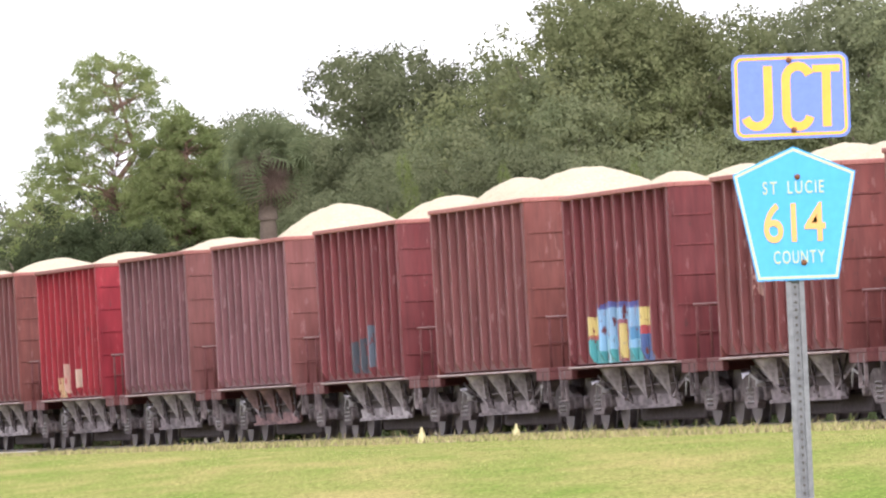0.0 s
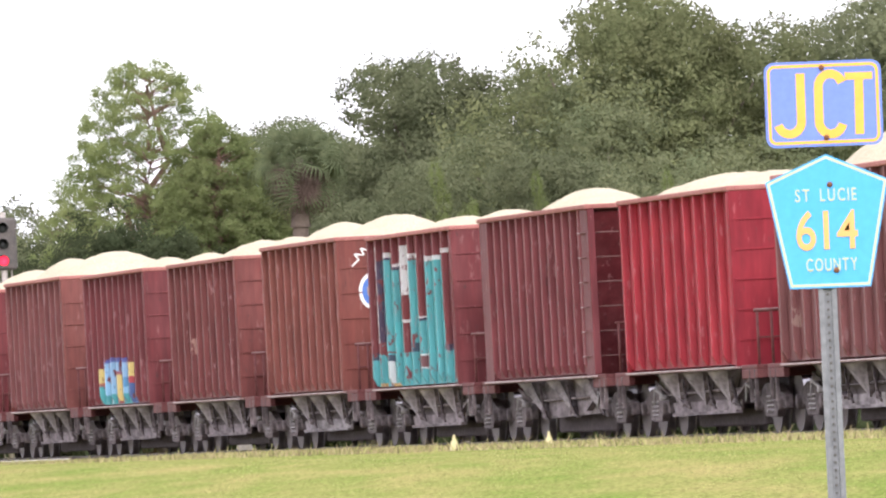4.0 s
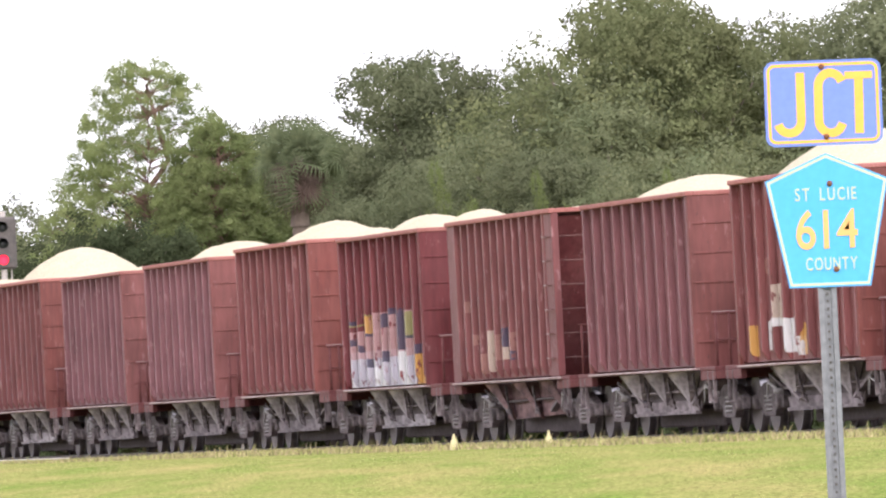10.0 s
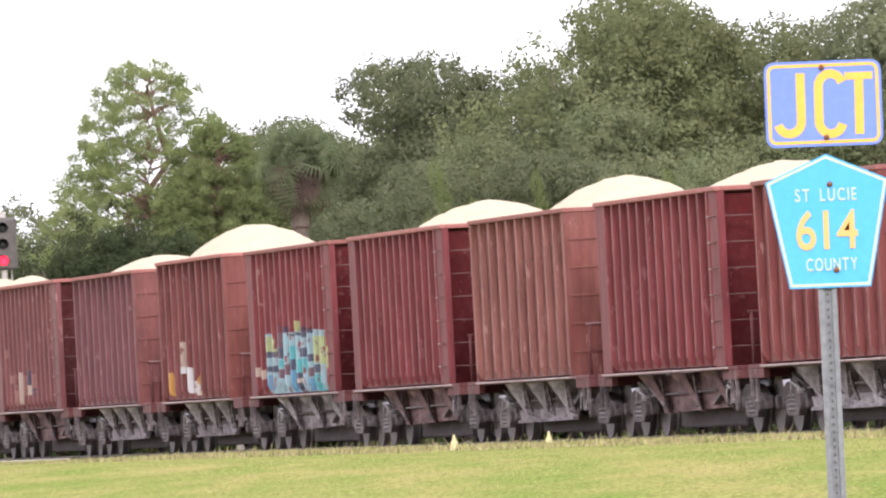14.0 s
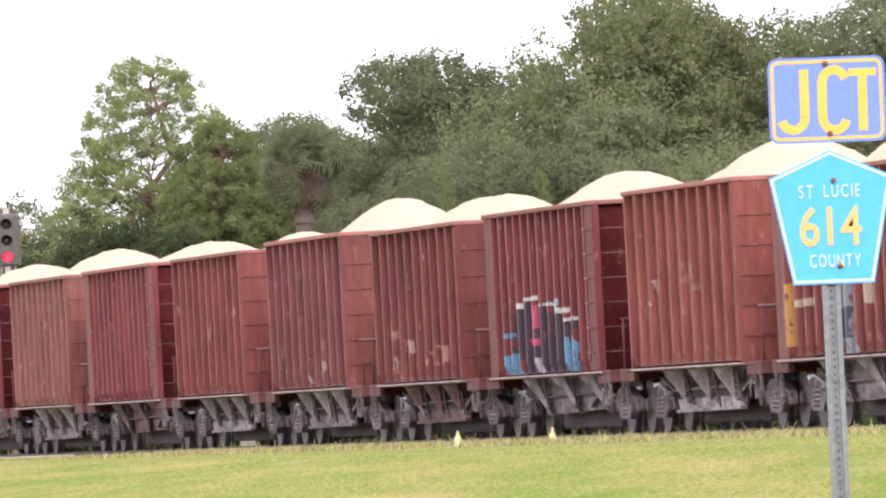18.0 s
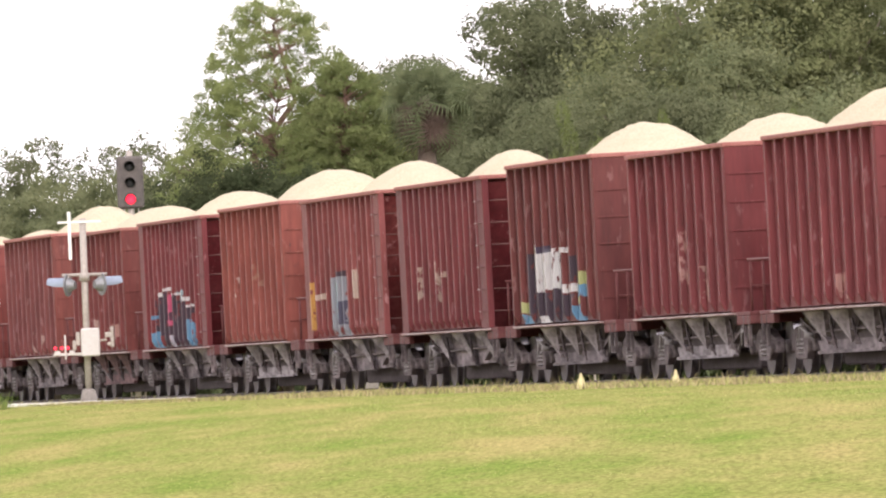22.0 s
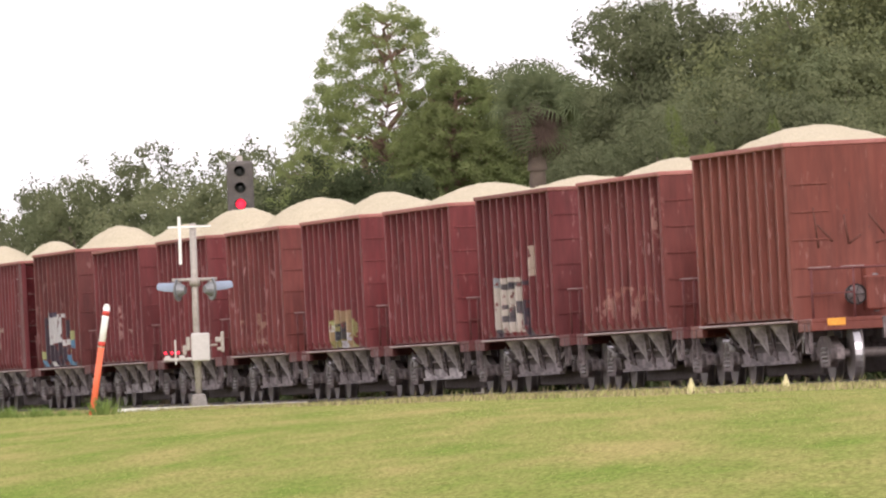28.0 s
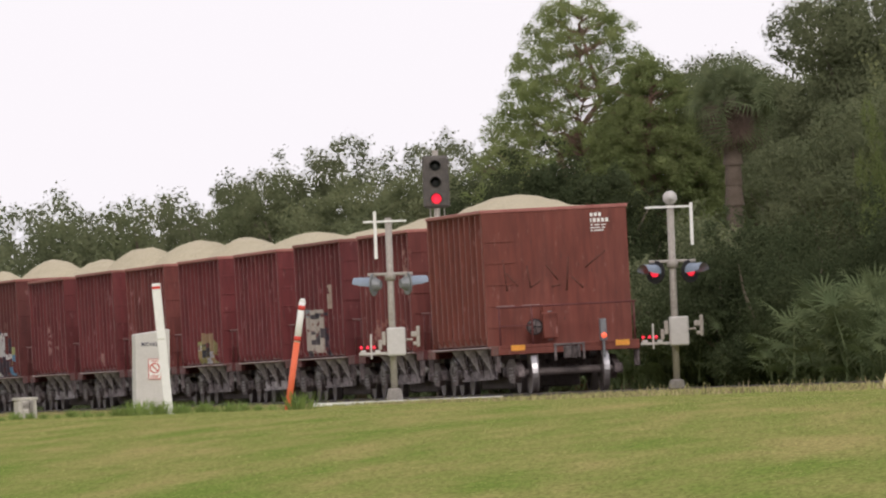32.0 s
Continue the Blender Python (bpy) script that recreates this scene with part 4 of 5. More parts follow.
for a, b in (((-0.98, 2.8), (-0.94, 2.52)), ((-0.94, 2.68), (-0.78, 2.56)), ((-0.64, 2.74), (-0.6, 2.54)), ((-0.6, 2.54), (-0.46, 2.6)), ((-0.36, 2.74), (-0.2, 2.6)),
             ((-0.3, 2.54), (-0.16, 2.56)), ((-0.04, 2.8), (-0.08, 2.5)), ((0.0, 2.62), (0.16, 2.52)), ((0.2, 2.7), (0.5, 2.84))):
    a, b = [((x + 0.98) * 1.5 - 1.15, 2.55 + (z - 2.66) * 2.4) for x, z in (a, b)]
    scrawl.append(((a[0], -HL - 0.004, a[1]), (b[0], -HL - 0.004, b[1]), 0.024))
SPRAY = paint("faded_spray", (0.10, 0.04, 0.032), (0.155, 0.055, 0.04), 4.0)
for row in scrawl:
    put("sprayed_stroke", rods("sprayed_stroke", [row], 5), SPRAY, tail, label="faded dark sprayed stroke")
eot = put("rear_marker", boxes("rear_marker", [(0.64, 0.78, -6.30, -6.12, 1.05, 1.52), (0.68, 0.74, -6.26, -6.16, 0.7, 1.05)], 0.015), GALV, tail, label="grey rear marker box")
put("marker_lens", rods("marker_lens", [((0.71, -6.33, 1.16), (0.71, -6.30, 1.16), 0.062)], 14), lamp_glow("red_orange_marker", (1.0, 0.16, 0.08), 1.2), eot)
for x in (-1.1, 1.15):
    put("reflector", boxes("reflector", [(x - 0.15, x + 0.15, -5.975, -5.962, 0.93, 1.05)]), REFLECT, tail, label="amber reflector strip")
put("brake_drum", rods("brake_drum", [((-0.62, -5.2, 1.42), (-0.62, -5.05, 1.42), 0.16)], 18), UNDER, tail)
put("brake_housing", boxes("brake_housing", [(-0.45, -0.12, -5.3, -4.9, 1.15, 1.72), (-0.4, -0.17, -4.9, -4.6, 1.3, 1.9)], 0.03), next(o for o in cars[0].children if o.name.startswith("side_panel")).material_slots[0].material, tail)
oval = put("oval_emblem", prism("oval_emblem", [(0.27 * math.cos(k * math.tau / 20) * 0.75, 0.3 * math.sin(k * math.tau / 20)) for k in range(20)], (-HL - 0.025, -HL - 0.018)), WHITE, cars[31], pose(-0.93, 0, 2.84) @ Matrix.Diagonal((1.3, 1, 1.12, 1)), "white oval emblem with a blue ring")
put("oval_middle", prism("oval_middle", [(0.21 * math.cos(k * math.tau / 20) * 0.75, 0.24 * math.sin(k * math.tau / 20)) for k in range(20)], (-HL - 0.035, -HL - 0.029)), paint("oval_blue", (0.08, 0.17, 0.45), (0.10, 0.19, 0.5), 5.0), oval)
put("oval_heart", prism("oval_heart", [(0.12 * math.cos(k * math.tau / 20) * 0.75, 0.14 * math.sin(k * math.tau / 20)) for k in range(20)], (-HL - 0.045, -HL - 0.039)), SILL, oval)
squiggle = [(-1.30, 3.30), (-1.16, 3.42), (-1.24, 3.52), (-1.06, 3.50), (-1.12, 3.62), (-0.98, 3.58)]
put("sprayed_squiggle", rods("sprayed_squiggle", [((x0, -HL - 0.01, z0), (x1, -HL - 0.01, z1), 0.018) for (x0, z0), (x1, z1) in zip(squiggle, squiggle[1:])], 6), WHITE, cars[31], label="white sprayed squiggle")


# ---- roadside signs and the crossing ----
def lettering(text, size, depth=0.004, stretch=1.0):
    cu = bpy.data.curves.new("lettering", "FONT")
    cu.body, cu.size, cu.extrude, cu.align_x, cu.align_y = text, size, depth, "CENTER", "CENTER"
    cu.offset = size * (0.012 if size > 0.2 else 0.008)
    ob = bpy.data.objects.new("lettering", cu)
    scene.collection.objects.link(ob)
    bpy.context.view_layer.update()
    me = bpy.data.meshes.new_from_object(ob.evaluated_get(bpy.context.evaluated_depsgraph_get()))
    bpy.data.objects.remove(ob)
    for v in me.vertices:
        v.co = Vector((v.co.x * stretch, -v.co.z, v.co.y))
    me.materials.clear()
    return me


def rounded(w, h, r, seg=5):
    out = []
    for cx, cz, a0 in ((w / 2 - r, h / 2 - r, 0), (-w / 2 + r, h / 2 - r, 90), (-w / 2 + r, -h / 2 + r, 180), (w / 2 - r, -h / 2 + r, 270)):
        out += [(cx + r * math.cos(radians(a0 + 90 * k / seg)), cz + r * math.sin(radians(a0 + 90 * k / seg))) for k in range(seg + 1)]
    return out


def outline_band(name, pts, width, y):
    """A band that follows an outline, just before the sign's face."""
    n = len(pts)
    c = (sum(p[0] for p in pts) / n, sum(p[1] for p in pts) / n)
    inner = []
    for k in range(n):
        a, p, b = Vector(pts[k - 1]), Vector(pts[k]), Vector(pts[(k + 1) % n])
        d = ((p - a).normalized() + (b - p).normalized()).normalized()
        nrm = Vector((-d.y, d.x))
        if nrm.dot(Vector(c) - p) < 0:
            nrm = -nrm
        sharp = max(0.5, abs((p - a).normalized().dot(d)))
        inner.append(p + nrm * width / sharp)
    v = [(p[0], y, p[1]) for p in pts] + [(p[0], y, p[1]) for p in inner]
    return mesh_of(name, v, [(k, (k + 1) % n, n + (k + 1) % n, n + k) for k in range(n)])


SX, SY = 1.758, 57.0
SG = float(land(SX, SY))
sign = thing("route_sign", pose(SX, SY, SG), "blue county route markers bolted to a galvanised channel post", "road sign")
UZ = 1.55 - SG
chan = [(-0.042, 0.0), (-0.042, 0.012), (-0.016, 0.012), (-0.016, 0.035), (0.016, 0.035), (0.016, 0.012), (0.042, 0.012), (0.042, 0.0), (0.019, 0.0), (0.019, 0.022), (-0.019, 0.022), (-0.019, 0.0)]
post = put("post", prism("post", chan, (0.0, UZ + 0.95), "z"), GALV, sign, pose(0.002, 0.012, 0, 0, -0.47, 0))
for k in range(44):
    put("hole", boxes("hole", [(-0.005, 0.005, 0.0125, 0.0205, -0.005, 0.005)]) if k == 0 else post.children[0].data, SIGNAL, post, pose(0, 0, 0.05 + 0.035 * k))
jct = rounded(0.535, 0.390, 0.045)
plate = put("upper_plate", prism("upper_plate", jct, (-0.002, 0.002)), BLUE, sign, pose(0.004, 0, UZ + 1.455), "blue junction plate")
inner = rounded(0.510, 0.365, 0.036)
put("border", outline_band("border", inner, 0.014, -0.004), AMBER, plate)


def bent(pts, w, y=-0.0045):
    """Strokes of one width along a line of (x, z) points."""
    bm = bmesh.new()
    left, right = [], []
    for k, p in enumerate(pts):
        a, b = Vector(pts[max(0, k - 1)]), Vector(pts[min(len(pts) - 1, k + 1)])
        d = (b - a).normalized()
        nrm = Vector((-d.y, d.x)) * w / 2
        left.append(bm.verts.new((p[0] + nrm.x, y, p[1] + nrm.y)))
        right.append(bm.verts.new((p[0] - nrm.x, y, p[1] - nrm.y)))
    for k in range(len(pts) - 1):
        bm.faces.new((left[k], left[k + 1], right[k + 1], right[k]))
    return close("letter", bm)


def arc(cx, cz, rx, rz, a0, a1, n=10):
    return [(cx + rx * math.cos(radians(a0 + (a1 - a0) * k / n)), cz + rz * math.sin(radians(a0 + (a1 - a0) * k / n))) for k in range(n + 1)]


put("letter", bent([(-0.103, 0.142), (-0.104, -0.078)] + arc(-0.158, -0.078, 0.054, 0.056, 0, -165), 0.041), AMBER, plate)
put("letter", bent(arc(0.034, 0.076, 0.055, 0.06, 18, 180) + arc(0.032, -0.08, 0.055, 0.06, 180, 345), 0.041), AMBER, plate)
put("letter", bent([(0.165, 0.118), (0.161, -0.145)], 0.041), AMBER, plate)
put("letter", bent([(0.101, 0.122), (0.228, 0.122)], 0.034, -0.005), AMBER, plate)
pent = [(-0.186, -0.306), (0.186, -0.306), (0.281, 0.184), (0.0, 0.306), (-0.281, 0.184)]
shield = put("shield", prism("shield", pent, (-0.002, 0.002)), SKYBLUE, sign, pose(0.004, 0, UZ + 0.918), "light blue pentagon shield")
put("border", outline_band("border", [(x * 0.975, z * 0.975) for x, z in pent], 0.012, -0.004), PALE, shield)


def words(text, size, x, z, stretch, gap, mat):
    """Each letter as its own piece, spaced evenly about x."""
    glyphs = [(None if c == " " else lettering(c, size, stretch=stretch)) for c in text]
    widths = [size * 0.3 if g is None else max(v.co.x for v in g.vertices) - min(v.co.x for v in g.vertices) for g in glyphs]
    at = x - (sum(widths) + gap * (len(text) - 1)) / 2
    for g, w in zip(glyphs, widths):
        if g is not None:
            put("letter", g, mat, shield, pose(at - min(v.co.x for v in g.vertices), -0.004, z))
        at += w + gap


words("ST LUCIE", 0.082, -0.006, 0.116, 0.66, 0.012, PALE)
words("614", 0.250, -0.006, -0.052, 0.80, 0.036, PEACH)
words("COUNTY", 0.082, 0.010, -0.203, 0.60, 0.009, PALE)
bolt = rods("bolt", [((0, -0.012, 0), (0, 0, 0), 0.013)], 10)
for x, z in ((0.0, 1.62), (0.012, 1.30)):
    put("bolt", bolt, BOLT, sign, pose(x, -0.002, UZ + z))
for x, z in ((0.018, 1.085), (0.034, 0.692)):
    put("bolt", bolt, BOLT, sign, pose(x, -0.002, UZ + z))


def flasher(parent, x, turn, lit):
    """A flashing lamp on a crossing mast: round backboard, deep hood and lens, turned about its upright axis from facing -y."""
    bm = bmesh.new()
    rod_bm(bm, (0, 0, 0), (0, -0.03, 0), 0.25, seg=20)
    rod_bm(bm, (0, 0.16, 0), (0, 0, 0), 0.09, 0.17, seg=14)
    f = put("flasher", close("flasher", bm), BLACK if lit else BACK, parent, pose(x, 0, 2.64, 0, 0, turn))
    put("lens", rods("lens", [((0, -0.03, 0), (0, -0.05, 0), 0.105)], 18), RED_ON if lit else GLASS_OFF, f)
    v = []
    for k in range(13):
        a = radians(-15 + 210 * k / 12)
        v += [(0.165 * math.cos(a), -0.03, 0.165 * math.sin(a)), (0.15 * math.cos(a), -(0.46 if 0 < k < 12 else 0.3), 0.15 * math.sin(a) + 0.02)]
    put("hood", mesh_of("hood", v, [(2 * k, 2 * k + 1, 2 * k + 3, 2 * k + 2) for k in range(12)], True), HOOD, f)
    return f


def crossing_mast(b, d, turn, size, lit, label, bell):
    x, y, z = spot(b, d)
    m = thing("crossing_signal", pose(x, y, z - 0.01, 0, 0, turn) @ Matrix.Scale(size, 4), label, "crossing signal", "crossing signals")
    put("base", prism("base", [(-0.21, 0), (0.21, 0), (0.14, 0.34), (-0.14, 0.34)], (-0.18, 0.18), "y", 0.03), CONCRETE, m)
    put("pole", rods("pole", [((0, 0, 0.3), (0, 0, 4.1), 0.075), ((0, 0, 2.72), (0, 0, 2.9), 0.12)], 14), MAST, m)
    put("cross_arm", rods("cross_arm", [((-0.5, 0, 2.86), (0.5, 0, 2.86), 0.035), ((-0.36, 0, 2.64), (-0.36, 0, 2.86), 0.03), ((0.36, 0, 2.64), (0.36, 0, 2.86), 0.03)], 8), MAST, m)
    for c in (-0.36, 0.36):
        flasher(m, c, math.copysign(40 if lit else 112, c), lit)
    put("crossbuck_bar", boxes("crossbuck_bar", [(-0.55, 0.4, -0.1, -0.085, 4.0, 4.045)], 0.004), WHITE, m)
    put("crossbuck_blade", boxes("crossbuck_blade", [(-0.33, -0.26, -0.13, -0.11, 3.2, 4.25)] if not bell else [(0.40, 0.47, -0.13, -0.11, 3.2, 4.1)], 0.004), WHITE, m)
    if bell:
        put("bell", rods("bell", [((0, -0.10, 4.22), (0, 0.06, 4.22), 0.15), ((0, -0.17, 4.22), (0, -0.10, 4.22), 0.06)], 16), BOXGREY, m)
    mech = put("gate_mechanism", boxes("gate_mechanism", [(-0.13, 0.28, -0.35, -0.05, 1.06, 1.68)], 0.03), BOXGREY, m, label="light grey gate drive box")
    put("counterweight", boxes("counterweight", [(0.52, 0.60, -0.25, -0.15, 1.24, 1.7), (0.44, 0.6, -0.24, -0.16, 1.28, 1.36), (0.40, 0.6, -0.24, -0.16, 1.46, 1.58), (0.28, 0.45, -0.22, -0.18, 1.38, 1.43)], 0.02), MAST, m)
    put("side_plate", boxes("side_plate", [(-0.24, -0.15, -0.3, -0.2, 1.3, 1.6), (-0.32, -0.24, -0.28, -0.22, 1.2, 1.42)], 0.015), MAST, m)
    arm = put("gate_arm", boxes("gate_arm", [(-0.75, -0.13, -0.22, -0.17, 1.09, 1.15), (-0.72, -0.6, -0.24, -0.2, 1.1, 1.2), (-0.4, -0.28, -0.24, -0.2, 1.1, 1.2), (-0.5, -0.46, -0.25, -0.21, 1.0, 1.55)], 0.01), BOXGREY, m, label="white gate arm seen end on")
    for ax in (-0.70, -0.56, -0.42, -0.28):
        put("arm_lamp", rods("arm_lamp", [((ax, -0.26, 1.26), (ax, -0.22, 1.26), 0.032)], 12), RED_ON, arm)
    return m


crossing_mast(-39.26, 255.0, 3, 0.93, False, "near crossing signal mast with grey flasher hoods and gate box", False)
crossing_mast(-16.58, 290.0, 4, 1.09, True, "far crossing signal with lit red flashers and a bell", True)

# three-lamp block signal behind the line
x, y, z = spot(-35.3, 318)
sig = thing("block_signal", pose(x, y, z), "dark three-lamp railway block signal showing red", "railway signal")
H = 6.4 - z
put("mast", rods("mast", [((0, 0.1, 0), (0, 0.1, 7.7 - z), 0.08)], 10), MAST, sig)
put("head", boxes("head", [(-0.34, 0.34, -0.06, 0.12, H - 0.18, H + 1.16)], 0.06), SIGNAL, sig, label="black lamp housing greyed as by haze")
for k, mat in ((0, RED_ON), (1, GLASS_OFF), (2, GLASS_OFF)):
    put("lens", rods("lens", [((0, -0.09, H + 0.06 + 0.42 * k), (0, -0.06, H + 0.06 + 0.42 * k), 0.125)], 18), mat, sig)
    v = []
    for j in range(13):
        a = radians(-20 + 220 * j / 12)
        v += [(0.15 * math.cos(a), -0.06, 0.15 * math.sin(a)), (0.14 * math.cos(a), -0.34, 0.14 * math.sin(a))]
    put("visor", mesh_of("visor", v, [(2 * j, 2 * j + 1, 2 * j + 3, 2 * j + 2) for j in range(12)], True), SIGNAL, sig, pose(0, 0, H + 0.06 + 0.42 * k))
put("ladder", rods("ladder", [((-0.18, 0.3, 0), (-0.18, 0.3, 6.8 - z), 0.02), ((0.18, 0.3, 0), (0.18, 0.3, 6.8 - z), 0.02)] + [((-0.18, 0.3, 0.3 * k), (0.18, 0.3, 0.3 * k), 0.012) for k in range(1, 17)], 6), MAST, sig)

# buried-cable markers, cabinet and small boundary posts
x, y, z = spot(-47.9, 212)
mk = thing("cable_marker", pose(x, y, z, 0, 9.9, 0), "leaning orange round marker post with a white top", "marker post")
put("tube", rods("tube", [((0, 0, -0.05), (0, 0, 1.16), 0.055)], 14), ORANGE, mk)
put("sleeve", rods("sleeve", [((0, 0, 1.16), (0, 0, 1.86), 0.058), ((0, 0, 1.86), (0, 0, 1.91), 0.058, 0.03)], 14), WHITE, mk, label="white sleeve")
put("band", rods("band", [((0, 0, 1.18), (0, 0, 1.26), 0.0605), ((0, 0, 1.71), (0, 0, 1.79), 0.0605)], 14), MARKRED, mk, label="red bands")
x, y, z = spot(-57.45, 214)
wp = thing("white_marker", pose(x, y, z, 0, -3.6, 0), "tall white marker stake with a red-edged top", "marker post")
put("stake", boxes("stake", [(-0.075, 0.075, -0.03, 0.03, -0.05, 2.26)], 0.012), WHITE, wp)
put("plate", boxes("plate", [(-0.075, 0.06, -0.045, -0.033, 1.3, 2.2)], 0.006), WHITE, wp)
put("band", boxes("band", [(-0.07, 0.07, -0.05, 0.034, 2.16, 2.21)], 0.004), MARKRED, wp, label="dark red band")
x, y, z = spot(-58.85, 224)
cb = thing("utility_cabinet", pose(x, y, z, 0, 1.5, 10) @ Matrix.Scale(1.16, 4), "pale utility cabinet with a sloped top and warning label", "cabinet")
put("body", prism("body", [(-0.27, 0), (0.27, 0), (0.27, 1.32), (-0.27, 1.24)], (-0.2, 0.25), "y", 0.015), BOXGREY, cb)
plate = put("label_plate", boxes("label_plate", [(-0.07, 0.13, -0.213, -0.207, 0.54, 0.86)]), WHITE, cb, label="white warning label")
put("label_edge", boxes("label_edge", [(-0.07, 0.13, -0.216, -0.2135, z0, z0 + 0.012) for z0 in (0.54, 0.848)] + [(x0, x0 + 0.012, -0.216, -0.2135, 0.552, 0.848) for x0 in (-0.07, 0.118)]), RED_PRINT, plate)
put("label_ring", outline_band("label_ring", [(0.03 + 0.08 * math.cos(k * math.tau / 24), 0.715 + 0.08 * math.sin(k * math.tau / 24)) for k in range(24)], 0.018, -0.217), RED_PRINT, plate)
put("label_slash", boxes("label_slash", [(-0.075, 0.075, -0.0185, -0.0165, -0.009, 0.009)]), RED_PRINT, plate, pose(0.03, -0.2, 0.715, 0, 45, 0))
put("label_print", boxes("label_print", [(-0.03, 0.09, -0.219, -0.215, 0.57, 0.58), (-0.03, 0.09, -0.219, -0.215, 0.595, 0.605), (-0.02, 0.08, -0.219, -0.215, 0.815, 0.83)]), RED_PRINT, plate)
at = -0.17
for c in "MICHIGAN":
    g = lettering(c, 0.088, 0.001, 0.8)
    lo, hi = min(v.co.x for v in g.vertices), max(v.co.x for v in g.vertices)
    put("letter", g, INK, cb, pose(at - lo, -0.206, 1.08))
    at += hi - lo + 0.010

# white-edged kerb by the crossing and a discarded pipe
p, q = Vector(spot(-45.4, 251)), Vector(spot(-31.0, 259))
kerb = put("kerb", boxes("kerb", [(0, (q - p).length, -0.12, 0.12, -0.05, 0.065)], 0.012), WHITE, None, pose(p.x, p.y, p.z, 0, 0, math.degrees(math.atan2(q.y - p.y, q.x - p.x))))
tagged(kerb, "low white-painted kerb edging the level crossing", "kerb", kind="structure")
x, y, z = spot(-69.0, 236)
pipe = thing("pipe_end", pose(x, y, z - 0.03, 0, 0, 20), "short pale concrete pipe end standing in the weeds", "pipe")
put("rim", ring("rim", 0.2, 0.2, 0.05, 0.37, 0.43), PALE_STONE, pipe)
put("wall", boxes("wall", [(-0.18, -0.1, -0.18, 0.18, 0.0, 0.37), (0.12, 0.18, -0.18, 0.18, 0.0, 0.37), (-0.1, 0.12, 0.12, 0.18, 0.0, 0.37), (-0.1, 0.02, -0.18, -0.12, 0.0, 0.2)], 0.02), PALE_STONE, pipe)
for b in (0.25, 7.86):
    x, y, z = spot(b, 186)
    c = thing("boundary_marker", pose(x, y, z - 0.02), "small pale yellow tapered ground marker in the grass", "marker", "ground markers")
    bm = bmesh.new()
    rod_bm(bm, (0, 0, 0), (0, 0, 0.17), 0.075, 0.045, 8)
    rod_bm(bm, (0, 0, 0.17), (0, 0, 0.26), 0.03, 0.015, 8)
    put("stub", close("stub", bm), YELLOW, c)
x, y, z = spot(1.37, 247)
ws = thing("notice_board", pose(x, y, z, 0, 0, -4), "small white notice with dark print on a low post", "sign")
put("post", rods("post", [((0, 0.03, 0), (0, 0.03, 0.72), 0.025)], 8), MAST, ws)
put("board", boxes("board", [(-0.22, 0.22, -0.01, 0.01, 0.44, 0.73)], 0.004), WHITE, ws)
put("print", boxes("print", [(-0.16, 0.16, -0.016, -0.012, 0.65, 0.69), (-0.18, 0.18, -0.016, -0.012, 0.55, 0.60), (-0.1, 0.12, -0.016, -0.012, 0.47, 0.50)]), INK, ws)


# ---- plants ----
def leaf_quads(centres, size, rng, droop=0.0, long=1.5, out=None):
    """Small leaf blades at the given centres: of random lie, or facing roughly outwards from their clump."""
    n = len(centres)
    if out is None:
        a = rng.normal(size=(n, 3))
        a[:, 2] -= droop
    else:
        face = out + np.array([0, 0, 0.25]) + rng.normal(0, 0.5, (n, 3))
        a = np.cross(face, rng.normal(size=(n, 3)))
    a /= np.linalg.norm(a, axis=1)[:, None] + 1e-9
    b = np.cross(a, rng.normal(size=(n, 3))) if out is None else np.cross(face, a)
    b /= np.linalg.norm(b, axis=1)[:, None] + 1e-9
    s = size * rng.uniform(0.6, 1.4, (n, 1))
    a, b = a * s * long, b * s
    return np.stack([centres - a, centres - b * 0.8, centres + a, centres + b * 0.8], 1)


def limb(bm, a, b, r0, r1, rng, bends=3):
    pts = [Vector(a).lerp(Vector(b), k / bends) for k in range(bends + 1)]
    for p in pts[1:-1]:
        p += Vector(rng.normal(0, (Vector(b) - Vector(a)).length * 0.05, 3))
    for k in range(bends):
        rod_bm(bm, pts[k], pts[k + 1], r0 + (r1 - r0) * k / bends, r0 + (r1 - r0) * (k + 1) / bends, 7)


